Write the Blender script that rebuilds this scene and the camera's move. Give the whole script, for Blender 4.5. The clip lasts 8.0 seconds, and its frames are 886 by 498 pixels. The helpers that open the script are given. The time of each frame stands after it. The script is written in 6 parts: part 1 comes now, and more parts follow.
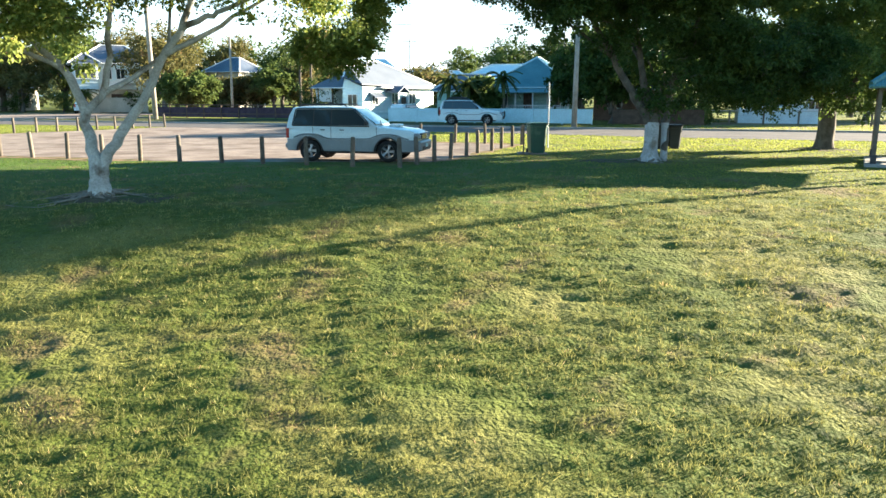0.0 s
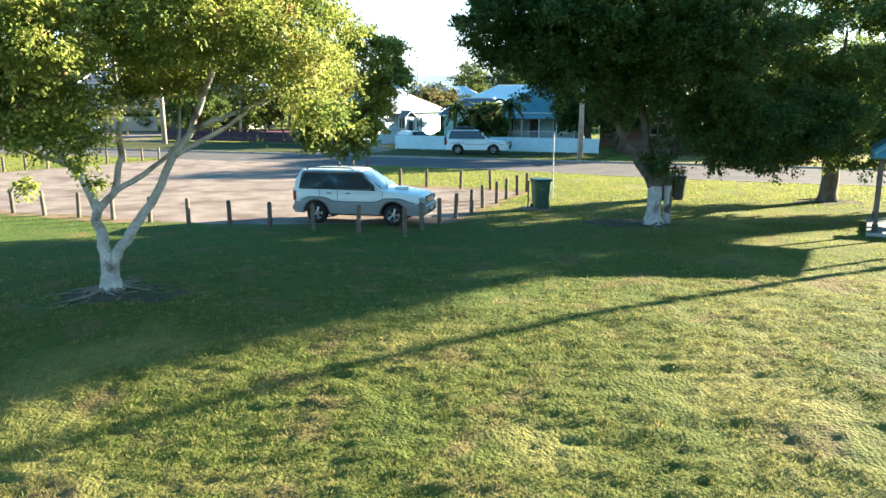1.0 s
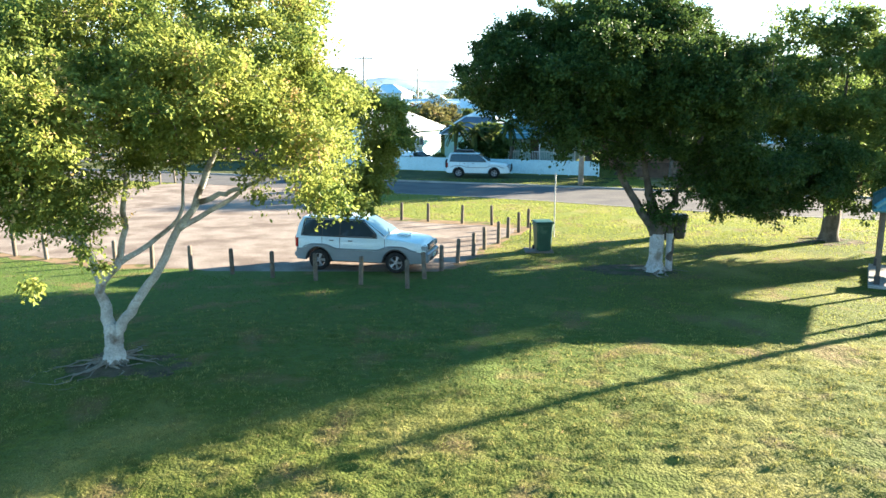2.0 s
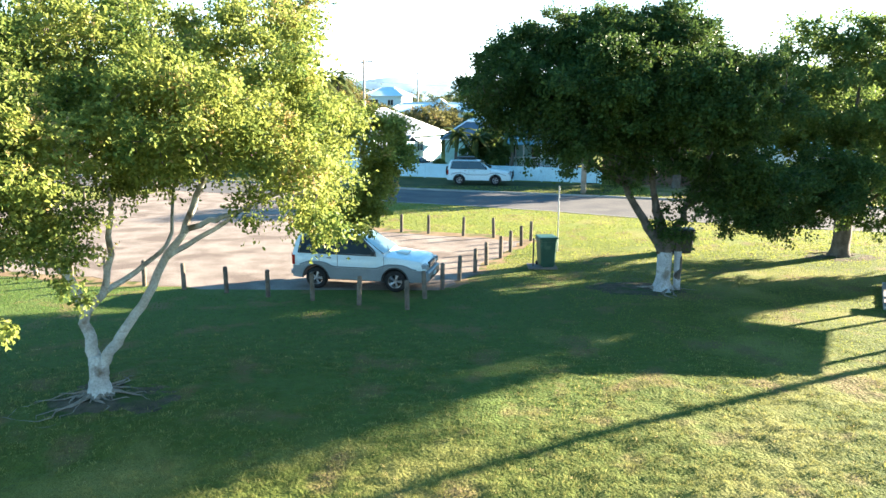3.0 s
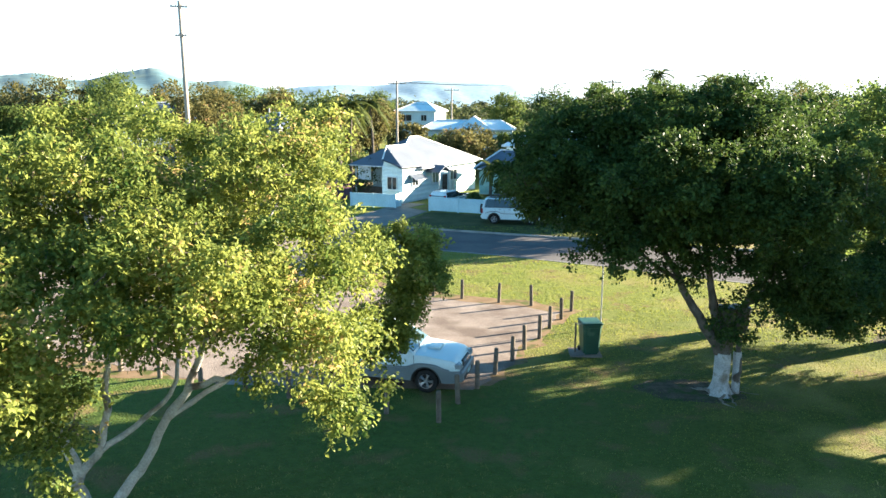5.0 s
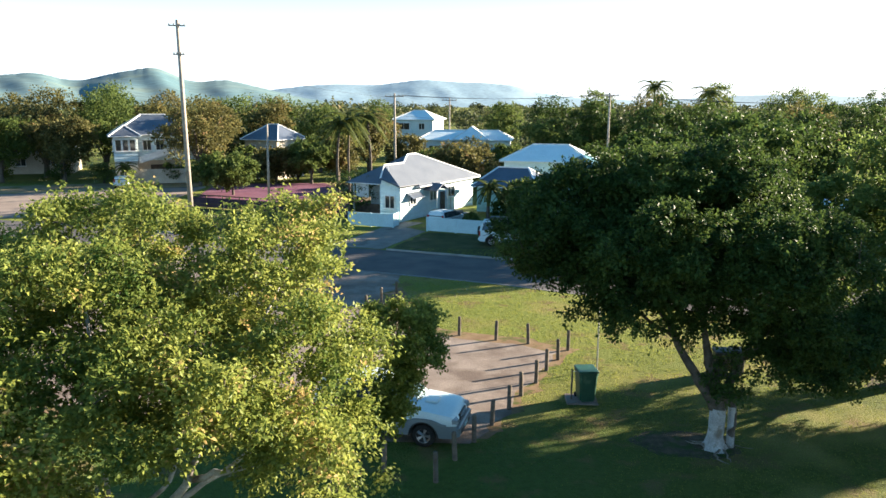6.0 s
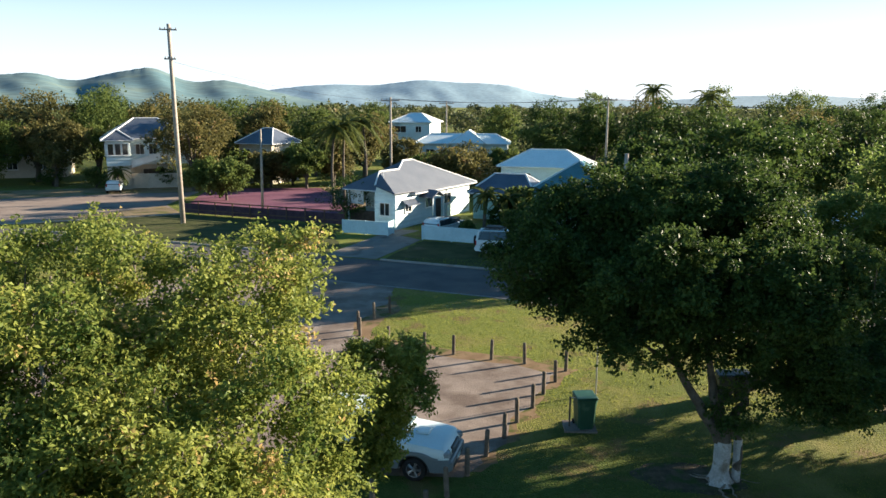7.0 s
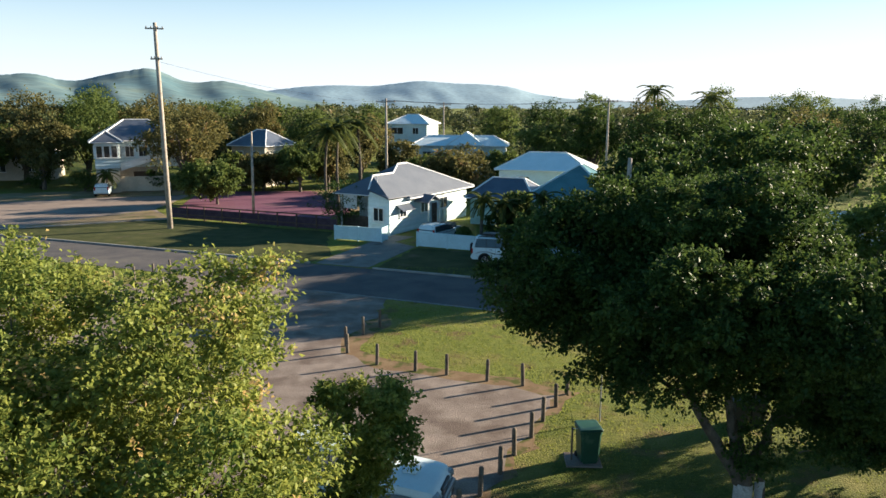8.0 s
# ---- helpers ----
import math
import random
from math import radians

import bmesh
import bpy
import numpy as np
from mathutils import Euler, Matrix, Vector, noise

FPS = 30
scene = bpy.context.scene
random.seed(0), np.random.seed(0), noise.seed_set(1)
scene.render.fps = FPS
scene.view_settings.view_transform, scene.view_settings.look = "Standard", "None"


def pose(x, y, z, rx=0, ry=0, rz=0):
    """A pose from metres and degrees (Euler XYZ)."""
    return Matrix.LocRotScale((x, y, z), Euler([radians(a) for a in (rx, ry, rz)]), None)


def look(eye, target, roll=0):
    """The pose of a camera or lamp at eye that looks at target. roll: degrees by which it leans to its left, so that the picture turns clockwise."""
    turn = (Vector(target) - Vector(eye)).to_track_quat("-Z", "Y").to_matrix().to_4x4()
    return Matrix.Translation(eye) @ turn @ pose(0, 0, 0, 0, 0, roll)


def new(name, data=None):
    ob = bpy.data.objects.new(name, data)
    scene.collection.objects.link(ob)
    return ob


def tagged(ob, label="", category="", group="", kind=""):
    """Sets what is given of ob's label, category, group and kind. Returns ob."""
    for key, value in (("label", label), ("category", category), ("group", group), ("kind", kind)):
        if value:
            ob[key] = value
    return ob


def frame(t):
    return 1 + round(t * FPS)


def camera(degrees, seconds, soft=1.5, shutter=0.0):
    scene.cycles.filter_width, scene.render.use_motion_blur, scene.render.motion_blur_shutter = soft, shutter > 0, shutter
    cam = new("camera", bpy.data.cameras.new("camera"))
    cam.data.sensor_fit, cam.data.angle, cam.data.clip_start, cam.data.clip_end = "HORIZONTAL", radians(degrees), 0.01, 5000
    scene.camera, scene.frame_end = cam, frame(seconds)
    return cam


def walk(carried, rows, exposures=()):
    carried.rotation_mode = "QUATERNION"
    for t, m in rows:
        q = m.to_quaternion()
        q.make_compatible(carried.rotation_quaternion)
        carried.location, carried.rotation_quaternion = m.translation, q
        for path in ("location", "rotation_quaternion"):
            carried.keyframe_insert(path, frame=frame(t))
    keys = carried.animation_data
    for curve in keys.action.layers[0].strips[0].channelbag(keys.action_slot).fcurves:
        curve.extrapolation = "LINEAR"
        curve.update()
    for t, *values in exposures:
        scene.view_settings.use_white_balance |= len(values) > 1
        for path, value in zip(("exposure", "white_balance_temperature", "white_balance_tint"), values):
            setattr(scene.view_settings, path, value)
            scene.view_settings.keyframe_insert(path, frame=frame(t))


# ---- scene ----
cam = camera(61.5, 8.0)
METRES, EYE, TILT, LEAN, TURN = 14.1, 2.22, -11.65, 0.0, 0.0
ROWS = [
    (0.0, 0.0, 0.0, 0.0, -0.0, -0.0, -0.0),
    (0.5, 0.0018, -0.0128, 0.0714, 0.67, 0.13, -0.07),
    (1.0, 0.0065, -0.0212, 0.1422, 0.58, 0.24, -0.09),
    (1.5, 0.0037, -0.0237, 0.2066, 0.55, 0.4, -0.1),
    (3.0, -0.0026, 0.0314, 0.2902, 0.56, 0.56, -0.18),
    (3.5, -0.0015, 0.1019, 0.3099, 0.47, 0.53, -0.29),
    (4.0, -0.0023, 0.1616, 0.3466, 2.56, 0.64, -0.62),
    (4.5, -0.0048, 0.1726, 0.4164, 4.74, 0.68, -0.95),
    (5.0, -0.0127, 0.1663, 0.4962, 3.03, 0.7, -0.71),
    (6.5, -0.0087, 0.172, 0.6501, 2.83, 0.65, -0.7),
    (7.0, -0.0032, 0.2315, 0.6687, 2.71, 0.67, -0.72),
    (7.5, 0.0006, 0.3128, 0.6903, 2.62, 0.66, -0.73),
    (8.0, 0.0077, 0.3859, 0.7057, 2.62, 0.74, -0.75),
]
walk(cam, [(t, pose(0, 0, EYE, TILT, LEAN, TURN) @ pose(METRES * x, METRES * y, METRES * z, 90 + pitch, roll, yaw)) for t, x, y, z, yaw, pitch, roll in ROWS],
     exposures=[(0.0, 3.02, 6150, 9), (1.5, 3.24, 6100, 9), (3.5, 3.45, 6050, 10), (4.5, 3.25, 6050, 10), (5.0, 3.03, 6150, 11), (6.5, 2.2, 6200, 14), (8.0, 1.84, 6250, 14)])

# ---- light ----
SUN_AZ, SUN_EL = 26.0, 15.3          # degrees from +x towards +y, and above the horizon
world = bpy.data.worlds.new("sky")
scene.world = world
world.use_nodes = True
wn = world.node_tree.nodes
sky = wn.new("ShaderNodeTexSky")
sky.sky_type = "NISHITA"
sky.sun_disc = False
sky.sun_elevation = radians(SUN_EL)
sky.sun_rotation = radians(90 - SUN_AZ)
sky.dust_density = 0.15
sky.ozone_density = 2.4
wl = world.node_tree.links.new
clear, way, up, band, haze = (wn.new(k) for k in ("ShaderNodeHueSaturation", "ShaderNodeTexCoord", "ShaderNodeSeparateXYZ", "ShaderNodeMapRange", "ShaderNodeMix"))
clear.inputs["Saturation"].default_value, clear.inputs["Hue"].default_value = 1.2, 0.485
band.interpolation_type = "SMOOTHSTEP"       # pale haze low over the whole horizon
band.inputs[1].default_value, band.inputs[2].default_value, band.inputs[3].default_value, band.inputs[4].default_value = -0.02, 0.24, 0.85, 0.0
haze.data_type = "RGBA"
haze.inputs[7].default_value = (6.2, 6.9, 7.4, 1)
wl(sky.outputs[0], clear.inputs["Color"]), wl(way.outputs["Generated"], up.inputs[0]), wl(up.outputs[2], band.inputs[0])
wl(band.outputs[0], haze.inputs[0]), wl(clear.outputs[0], haze.inputs[6]), wl(haze.outputs[2], wn["Background"].inputs[0])
wn["Background"].inputs[1].default_value = 0.047
sun = new("sun", bpy.data.lights.new("sun", "SUN"))
sun.data.energy, sun.data.angle, sun.data.color = 5.0, radians(0.7), (1.0, 0.84, 0.60)
sun.matrix_world = look((0, 0, 0), (-math.cos(radians(SUN_AZ)) * math.cos(radians(SUN_EL)),
                                    -math.sin(radians(SUN_AZ)) * math.cos(radians(SUN_EL)), -math.sin(radians(SUN_EL))))


# ---- materials ----
def shader(name):
    m = bpy.data.materials.new(name)
    m.use_nodes = True
    nt = m.node_tree
    return m, nt, nt.nodes["Principled BSDF"], nt.nodes.new, nt.links.new


def surface(name, a, b, scale=3.0, fine=60.0, rough=0.8, bump=0.3, metal=0.0, depth=0.01, spread=0.0, stain=None, stain_scale=0.6, stain_at=0.58, local=False):
    """Two colours mixed by a broad noise, a fine grain over it, an optional stain and relief."""
    m, nt, p, node, link = shader(name)
    place = node("ShaderNodeTexCoord").outputs["Object"] if local else node("ShaderNodeNewGeometry").outputs["Position"]
    big, small = node("ShaderNodeTexNoise"), node("ShaderNodeTexNoise")
    big.inputs["Scale"].default_value, big.inputs["Detail"].default_value = scale, 5
    small.inputs["Scale"].default_value, small.inputs["Detail"].default_value = fine, 3
    link(place, big.inputs["Vector"]), link(place, small.inputs["Vector"])
    ramp = node("ShaderNodeValToRGB")
    ramp.color_ramp.elements[0].position, ramp.color_ramp.elements[1].position = 0.35, 0.65
    ramp.color_ramp.elements[0].color, ramp.color_ramp.elements[1].color = (*a, 1), (*b, 1)
    link(big.outputs[0], ramp.inputs[0])
    colour = ramp.outputs[0]
    if stain:
        n = node("ShaderNodeTexNoise")
        n.inputs["Scale"].default_value, n.inputs["Detail"].default_value = stain_scale, 6
        link(place, n.inputs["Vector"])
        mask = node("ShaderNodeMapRange")
        mask.inputs[1].default_value, mask.inputs[2].default_value = stain_at, stain_at + 0.12
        link(n.outputs[0], mask.inputs[0])
        mix = node("ShaderNodeMix")
        mix.data_type = "RGBA"
        link(mask.outputs[0], mix.inputs[0]), link(colour, mix.inputs[6])
        mix.inputs[7].default_value = (*stain, 1)
        colour = mix.outputs[2]
    grain = node("ShaderNodeMapRange")
    grain.inputs[1].default_value, grain.inputs[2].default_value, grain.inputs[3].default_value, grain.inputs[4].default_value = 0.3, 0.7, 0.8, 1.2
    link(small.outputs[0], grain.inputs[0])
    value = node("ShaderNodeHueSaturation")
    link(colour, value.inputs["Color"])
    factor = grain.outputs[0]
    if spread:
        info = node("ShaderNodeObjectInfo")
        r = node("ShaderNodeMapRange")
        r.inputs[3].default_value, r.inputs[4].default_value = 1 - spread, 1 + spread
        link(info.outputs["Random"], r.inputs[0])
        mul = node("ShaderNodeMath")
        mul.operation = "MULTIPLY"
        link(factor, mul.inputs[0]), link(r.outputs[0], mul.inputs[1])
        factor = mul.outputs[0]
    link(factor, value.inputs["Value"])
    link(value.outputs[0], p.inputs["Base Color"])
    p.inputs["Roughness"].default_value, p.inputs["Metallic"].default_value = rough, metal
    if rough > 0.82:
        p.inputs["Specular IOR Level"].default_value = 0.12
    if bump:
        bm_ = node("ShaderNodeBump")
        bm_.inputs["Strength"].default_value, bm_.inputs["Distance"].default_value = bump, depth
        link(small.outputs[0], bm_.inputs["Height"])
        link(bm_.outputs[0], p.inputs["Normal"])
    return m


def foliage(name, dark, light, odd=None, through_light=0.45, rough=0.5, scale=0.9, gain=1.3, shift=-0.36):
    """Leaves: every leaf its own tint, some light let through."""
    m, nt, p, node, link = shader(name)
    geo = node("ShaderNodeNewGeometry")
    ramp = node("ShaderNodeValToRGB")
    ramp.color_ramp.elements[0].color, ramp.color_ramp.elements[1].color = (*dark, 1), (*light, 1)
    if odd:
        e = ramp.color_ramp.elements.new(0.96)
        e.color = (*light, 1)
        ramp.color_ramp.elements[2].color = (*odd, 1)
    n = node("ShaderNodeTexNoise")
    n.inputs["Scale"].default_value = scale
    link(geo.outputs["Position"], n.inputs["Vector"])
    mixv = node("ShaderNodeMath")
    mixv.operation = "MULTIPLY_ADD"
    link(n.outputs[0], mixv.inputs[0])
    mixv.inputs[1].default_value = gain
    half = node("ShaderNodeMath")
    half.operation = "MULTIPLY_ADD"
    link(geo.outputs["Random Per Island"], half.inputs[0])
    half.inputs[1].default_value, half.inputs[2].default_value = 0.5, shift
    link(half.outputs[0], mixv.inputs[2])
    link(mixv.outputs[0], ramp.inputs[0])
    link(ramp.outputs[0], p.inputs["Base Color"])
    p.inputs["Roughness"].default_value = rough
    p.inputs["Specular IOR Level"].default_value = 0.10
    tr = node("ShaderNodeBsdfTranslucent")
    tint = node("ShaderNodeHueSaturation")
    tint.inputs["Value"].default_value, tint.inputs["Hue"].default_value, tint.inputs["Saturation"].default_value = 1.5, 0.488, 1.0
    link(ramp.outputs[0], tint.inputs["Color"]), link(tint.outputs[0], tr.inputs["Color"])
    mix = node("ShaderNodeMixShader")
    mix.inputs[0].default_value = through_light
    link(p.outputs[0], mix.inputs[1]), link(tr.outputs[0], mix.inputs[2])
    link(mix.outputs[0], nt.nodes["Material Output"].inputs["Surface"])
    return m


def corrugated(name, a, b, wave=0.08, rough=0.4, yaw=0.0, metal=0.3):
    """Ribbed roof sheeting, ribs along the local y of the part."""
    m = surface(name, a, b, scale=0.8, fine=30, rough=rough, bump=0, metal=metal)
    nt = m.node_tree
    w, bp, tc = nt.nodes.new("ShaderNodeTexWave"), nt.nodes.new("ShaderNodeBump"), nt.nodes.new("ShaderNodeTexCoord")
    w.inputs["Scale"].default_value = 1 / (wave * 20) * 6.28
    nt.links.new(tc.outputs["Object"], w.inputs["Vector"])
    nt.links.new(w.outputs[0], bp.inputs["Height"])
    bp.inputs["Strength"].default_value, bp.inputs["Distance"].default_value = 0.5, 0.02
    nt.links.new(bp.outputs[0], nt.nodes["Principled BSDF"].inputs["Normal"])
    return m


def weatherboard(name, a, b, stain, board=0.2):
    """Painted boards lapped one over the other."""
    m = surface(name, a, b, 1.0, 20, 0.6, 0, stain=stain, stain_scale=0.8)
    nt = m.node_tree
    geo, sep, mod, bp = (nt.nodes.new(k) for k in ("ShaderNodeNewGeometry", "ShaderNodeSeparateXYZ", "ShaderNodeMath", "ShaderNodeBump"))
    mod.operation = "PINGPONG"
    mod.inputs[1].default_value = board
    nt.links.new(geo.outputs["Position"], sep.inputs[0]), nt.links.new(sep.outputs[2], mod.inputs[0]), nt.links.new(mod.outputs[0], bp.inputs["Height"])
    bp.inputs["Strength"].default_value, bp.inputs["Distance"].default_value = 0.6, 0.25
    nt.links.new(bp.outputs[0], nt.nodes["Principled BSDF"].inputs["Normal"])
    return m


def glass(name, colour=(0.02, 0.025, 0.03), rough=0.05):
    m, nt, p, node, link = shader(name)
    p.inputs["Base Color"].default_value = (*colour, 1)
    p.inputs["Roughness"].default_value = rough
    p.inputs["Specular IOR Level"].default_value = 0.8
    n, b = node("ShaderNodeTexNoise"), node("ShaderNodeBump")
    n.inputs["Scale"].default_value = 1.5
    b.inputs["Strength"].default_value, b.inputs["Distance"].default_value = 0.05, 0.02
    link(n.outputs[0], b.inputs["Height"]), link(b.outputs[0], p.inputs["Normal"])
    return m


def lawn(name):
    """Mown grass with dry and bare patches, at three scales, sun and shade tones put in by zone."""
    m, nt, p, node, link = shader(name)
    pos = node("ShaderNodeNewGeometry").outputs["Position"]

    def noise_at(scale, detail=4):
        n = node("ShaderNodeTexNoise")
        n.inputs["Scale"].default_value, n.inputs["Detail"].default_value = scale, detail
        link(pos, n.inputs["Vector"])
        return n.outputs[0]

    def blend(fac, lo, hi, first, second):
        r = node("ShaderNodeMapRange")
        r.inputs[1].default_value, r.inputs[2].default_value = lo, hi
        link(fac, r.inputs[0])
        mx = node("ShaderNodeMix")
        mx.data_type = "RGBA"
        link(r.outputs[0], mx.inputs[0])
        for k, c in ((6, first), (7, second)):
            if isinstance(c, tuple):
                mx.inputs[k].default_value = (*c, 1)
            else:
                link(c, mx.inputs[k])
        return mx.outputs[2]
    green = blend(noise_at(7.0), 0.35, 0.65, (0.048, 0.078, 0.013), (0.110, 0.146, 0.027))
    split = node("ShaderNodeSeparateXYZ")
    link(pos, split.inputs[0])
    # more dry yellow past y 29 puts sunlight into the far lawn's colour
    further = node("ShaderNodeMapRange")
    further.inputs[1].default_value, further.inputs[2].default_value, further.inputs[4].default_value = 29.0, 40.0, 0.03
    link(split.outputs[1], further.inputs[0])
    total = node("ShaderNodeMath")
    # dryness drops again beyond the street, putting the verge's shade into the colour
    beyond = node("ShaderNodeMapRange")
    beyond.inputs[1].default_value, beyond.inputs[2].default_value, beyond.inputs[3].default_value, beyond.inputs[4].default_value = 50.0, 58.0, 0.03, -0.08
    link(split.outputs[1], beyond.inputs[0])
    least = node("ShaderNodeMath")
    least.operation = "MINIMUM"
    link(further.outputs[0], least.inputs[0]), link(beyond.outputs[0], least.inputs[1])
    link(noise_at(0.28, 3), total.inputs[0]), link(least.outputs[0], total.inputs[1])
    # deep green puts the shade between the trees into the lawn's colour
    shade_green = blend(noise_at(5.0), 0.35, 0.65, (0.036, 0.088, 0.018), (0.072, 0.140, 0.030))
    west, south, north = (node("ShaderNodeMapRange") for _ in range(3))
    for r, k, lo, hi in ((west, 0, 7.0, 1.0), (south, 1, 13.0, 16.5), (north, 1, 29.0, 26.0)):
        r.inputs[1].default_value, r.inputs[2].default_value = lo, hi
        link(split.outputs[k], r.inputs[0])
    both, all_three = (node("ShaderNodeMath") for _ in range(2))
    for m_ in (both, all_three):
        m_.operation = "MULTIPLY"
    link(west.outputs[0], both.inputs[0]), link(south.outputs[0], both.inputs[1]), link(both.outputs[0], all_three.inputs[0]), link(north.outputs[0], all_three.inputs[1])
    green = blend(all_three.outputs[0], 0.0, 1.0, green, shade_green)
    # brighter green from y 30 on carries the sun in its base colour
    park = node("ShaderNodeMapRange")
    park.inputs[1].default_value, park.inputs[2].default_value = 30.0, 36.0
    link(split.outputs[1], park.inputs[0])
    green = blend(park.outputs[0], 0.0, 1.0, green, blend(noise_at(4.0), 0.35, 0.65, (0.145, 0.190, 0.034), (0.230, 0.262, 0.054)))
    # the shade-coloured zone also gets less dry yellow
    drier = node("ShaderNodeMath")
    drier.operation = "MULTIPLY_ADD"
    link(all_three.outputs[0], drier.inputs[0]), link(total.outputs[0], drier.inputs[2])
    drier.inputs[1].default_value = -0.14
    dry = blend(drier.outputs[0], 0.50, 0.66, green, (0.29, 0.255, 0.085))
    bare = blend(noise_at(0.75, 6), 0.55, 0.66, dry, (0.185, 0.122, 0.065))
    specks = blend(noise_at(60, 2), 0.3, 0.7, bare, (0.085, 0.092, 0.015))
    link(specks, p.inputs["Base Color"])
    p.inputs["Roughness"].default_value = 0.9
    p.inputs["Specular IOR Level"].default_value = 0.15
    b = node("ShaderNodeBump")
    b.inputs["Strength"].default_value, b.inputs["Distance"].default_value = 1.0, 0.09
    link(noise_at(16, 6), b.inputs["Height"])
    link(b.outputs[0], p.inputs["Normal"])
    return m


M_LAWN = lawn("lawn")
M_BLADE = foliage("grass_blades", (0.030, 0.050, 0.013), (0.290, 0.280, 0.090), (0.42, 0.31, 0.155), 0.34, 0.6, 6.0, 1.8, -0.64)
# one lawn in two tones: shade-coloured tufts here, sun-coloured ones on the next line
M_BLADE_SHADE = foliage("shade_toned_tufts", (0.036, 0.088, 0.018), (0.105, 0.175, 0.036), None, 0.45, 0.7)
M_BLADE_FAR = foliage("lawn_tufts", (0.088, 0.122, 0.023), (0.210, 0.236, 0.050), None, 0.45, 0.7)
M_GRAVEL = surface("gravel", (0.165, 0.132, 0.112), (0.255, 0.212, 0.182), 0.9, 22, 0.95, 0.9, depth=0.02, stain=(0.135, 0.105, 0.088), stain_scale=0.5, stain_at=0.52)
M_DIRT = surface("bare_dirt", (0.16, 0.105, 0.06), (0.21, 0.145, 0.085), 1.2, 30, 0.95, 0.6, stain=(0.07, 0.08, 0.02), stain_scale=1.4, stain_at=0.5)
M_DRY_VERGE = surface("dry_verge", (0.20, 0.15, 0.085), (0.26, 0.20, 0.12), 0.5, 20, 0.95, 0.6, stain=(0.12, 0.12, 0.04), stain_scale=0.4, stain_at=0.52)
# turf colour darkened to carry the shade lying on the street verges
M_VERGE = surface("shade_dark_verge_turf", (0.040, 0.050, 0.016), (0.072, 0.076, 0.028), 0.8, 25, 0.95, 0.7, depth=0.03, stain=(0.10, 0.085, 0.05), stain_scale=0.5, stain_at=0.6)
M_MULCH = surface("mulch", (0.060, 0.052, 0.036), (0.115, 0.094, 0.066), 4, 40, 0.95, 1.0, depth=0.04, stain=(0.05, 0.075, 0.02), stain_scale=1.6, stain_at=0.48)
M_ROOT = surface("root_bark", (0.15, 0.13, 0.105), (0.25, 0.22, 0.185), 6, 40, 0.9, 0.6, depth=0.015)
M_ASPHALT = surface("asphalt", (0.080, 0.077, 0.080), (0.112, 0.104, 0.101), 0.6, 60, 0.9, 0.4, stain=(0.13, 0.12, 0.11), stain_scale=0.25)
# paler, warmer asphalt: the sun on the side street is put into its colour
M_ASPHALT_SUNNY = surface("sun_toned_asphalt", (0.205, 0.165, 0.142), (0.27, 0.22, 0.188), 0.3, 50, 0.92, 0.4, stain=(0.09, 0.085, 0.082), stain_scale=0.18)
M_CONCRETE = surface("concrete", (0.26, 0.245, 0.225), (0.33, 0.315, 0.29), 1.5, 40, 0.9, 0.3, stain=(0.18, 0.165, 0.15))
M_DRIVE = surface("worn_driveway", (0.165, 0.148, 0.132), (0.215, 0.195, 0.175), 1.0, 40, 0.9, 0.3, stain=(0.10, 0.09, 0.08))
M_PAINT_LINE = surface("road_line", (0.14, 0.135, 0.125), (0.19, 0.18, 0.165), 3, 30, 0.8, 0.2, stain=(0.10, 0.10, 0.095), stain_scale=5, stain_at=0.5)
M_COURT = surface("court_paint", (0.150, 0.064, 0.100), (0.185, 0.084, 0.122), 0.4, 20, 0.85, 0.2, stain=(0.16, 0.09, 0.105), stain_scale=0.2)
M_POST = surface("weathered_pine", (0.100, 0.085, 0.070), (0.155, 0.132, 0.106), 5, 40, 0.9, 0.5, spread=0.2)
M_POLE = surface("pole_timber", (0.27, 0.24, 0.205), (0.37, 0.33, 0.285), 3, 30, 0.9, 0.4)
M_GALV = surface("galvanised_steel", (0.45, 0.46, 0.47), (0.55, 0.56, 0.57), 4, 40, 0.45, 0.1, metal=0.7)
M_BARK = surface("pale_bark", (0.29, 0.285, 0.265), (0.42, 0.415, 0.39), 3.5, 25, 0.9, 0.7, depth=0.02, stain=(0.13, 0.105, 0.08), stain_scale=2.2, stain_at=0.56)
M_BARK_DARK = surface("grey_bark", (0.075, 0.064, 0.052), (0.135, 0.117, 0.096), 4, 25, 0.9, 0.7, depth=0.02)
M_LIMEWASH = surface("limewashed_bark", (0.29, 0.29, 0.285), (0.41, 0.41, 0.40), 3, 25, 0.9, 0.5, depth=0.015, stain=(0.19, 0.17, 0.14), stain_scale=2.5, stain_at=0.52)
M_LEAF_LIGHT = foliage("yellow_green_leaves", (0.036, 0.084, 0.018), (0.258, 0.290, 0.068), (0.40, 0.30, 0.12), 0.42, 0.45, 0.9, 1.5, -0.40)
M_LEAF_DARK = foliage("deep_green_leaves", (0.012, 0.036, 0.011), (0.072, 0.114, 0.027), (0.13, 0.135, 0.036), 0.30, 0.5)
M_LEAF_MID = foliage("mid_green_leaves", (0.030, 0.060, 0.016), (0.130, 0.172, 0.046), (0.18, 0.17, 0.055), 0.38, 0.6)
M_LEAF_FRESH = foliage("fresh_green_leaves", (0.040, 0.080, 0.020), (0.150, 0.205, 0.052), (0.20, 0.20, 0.06), 0.46, 0.5)
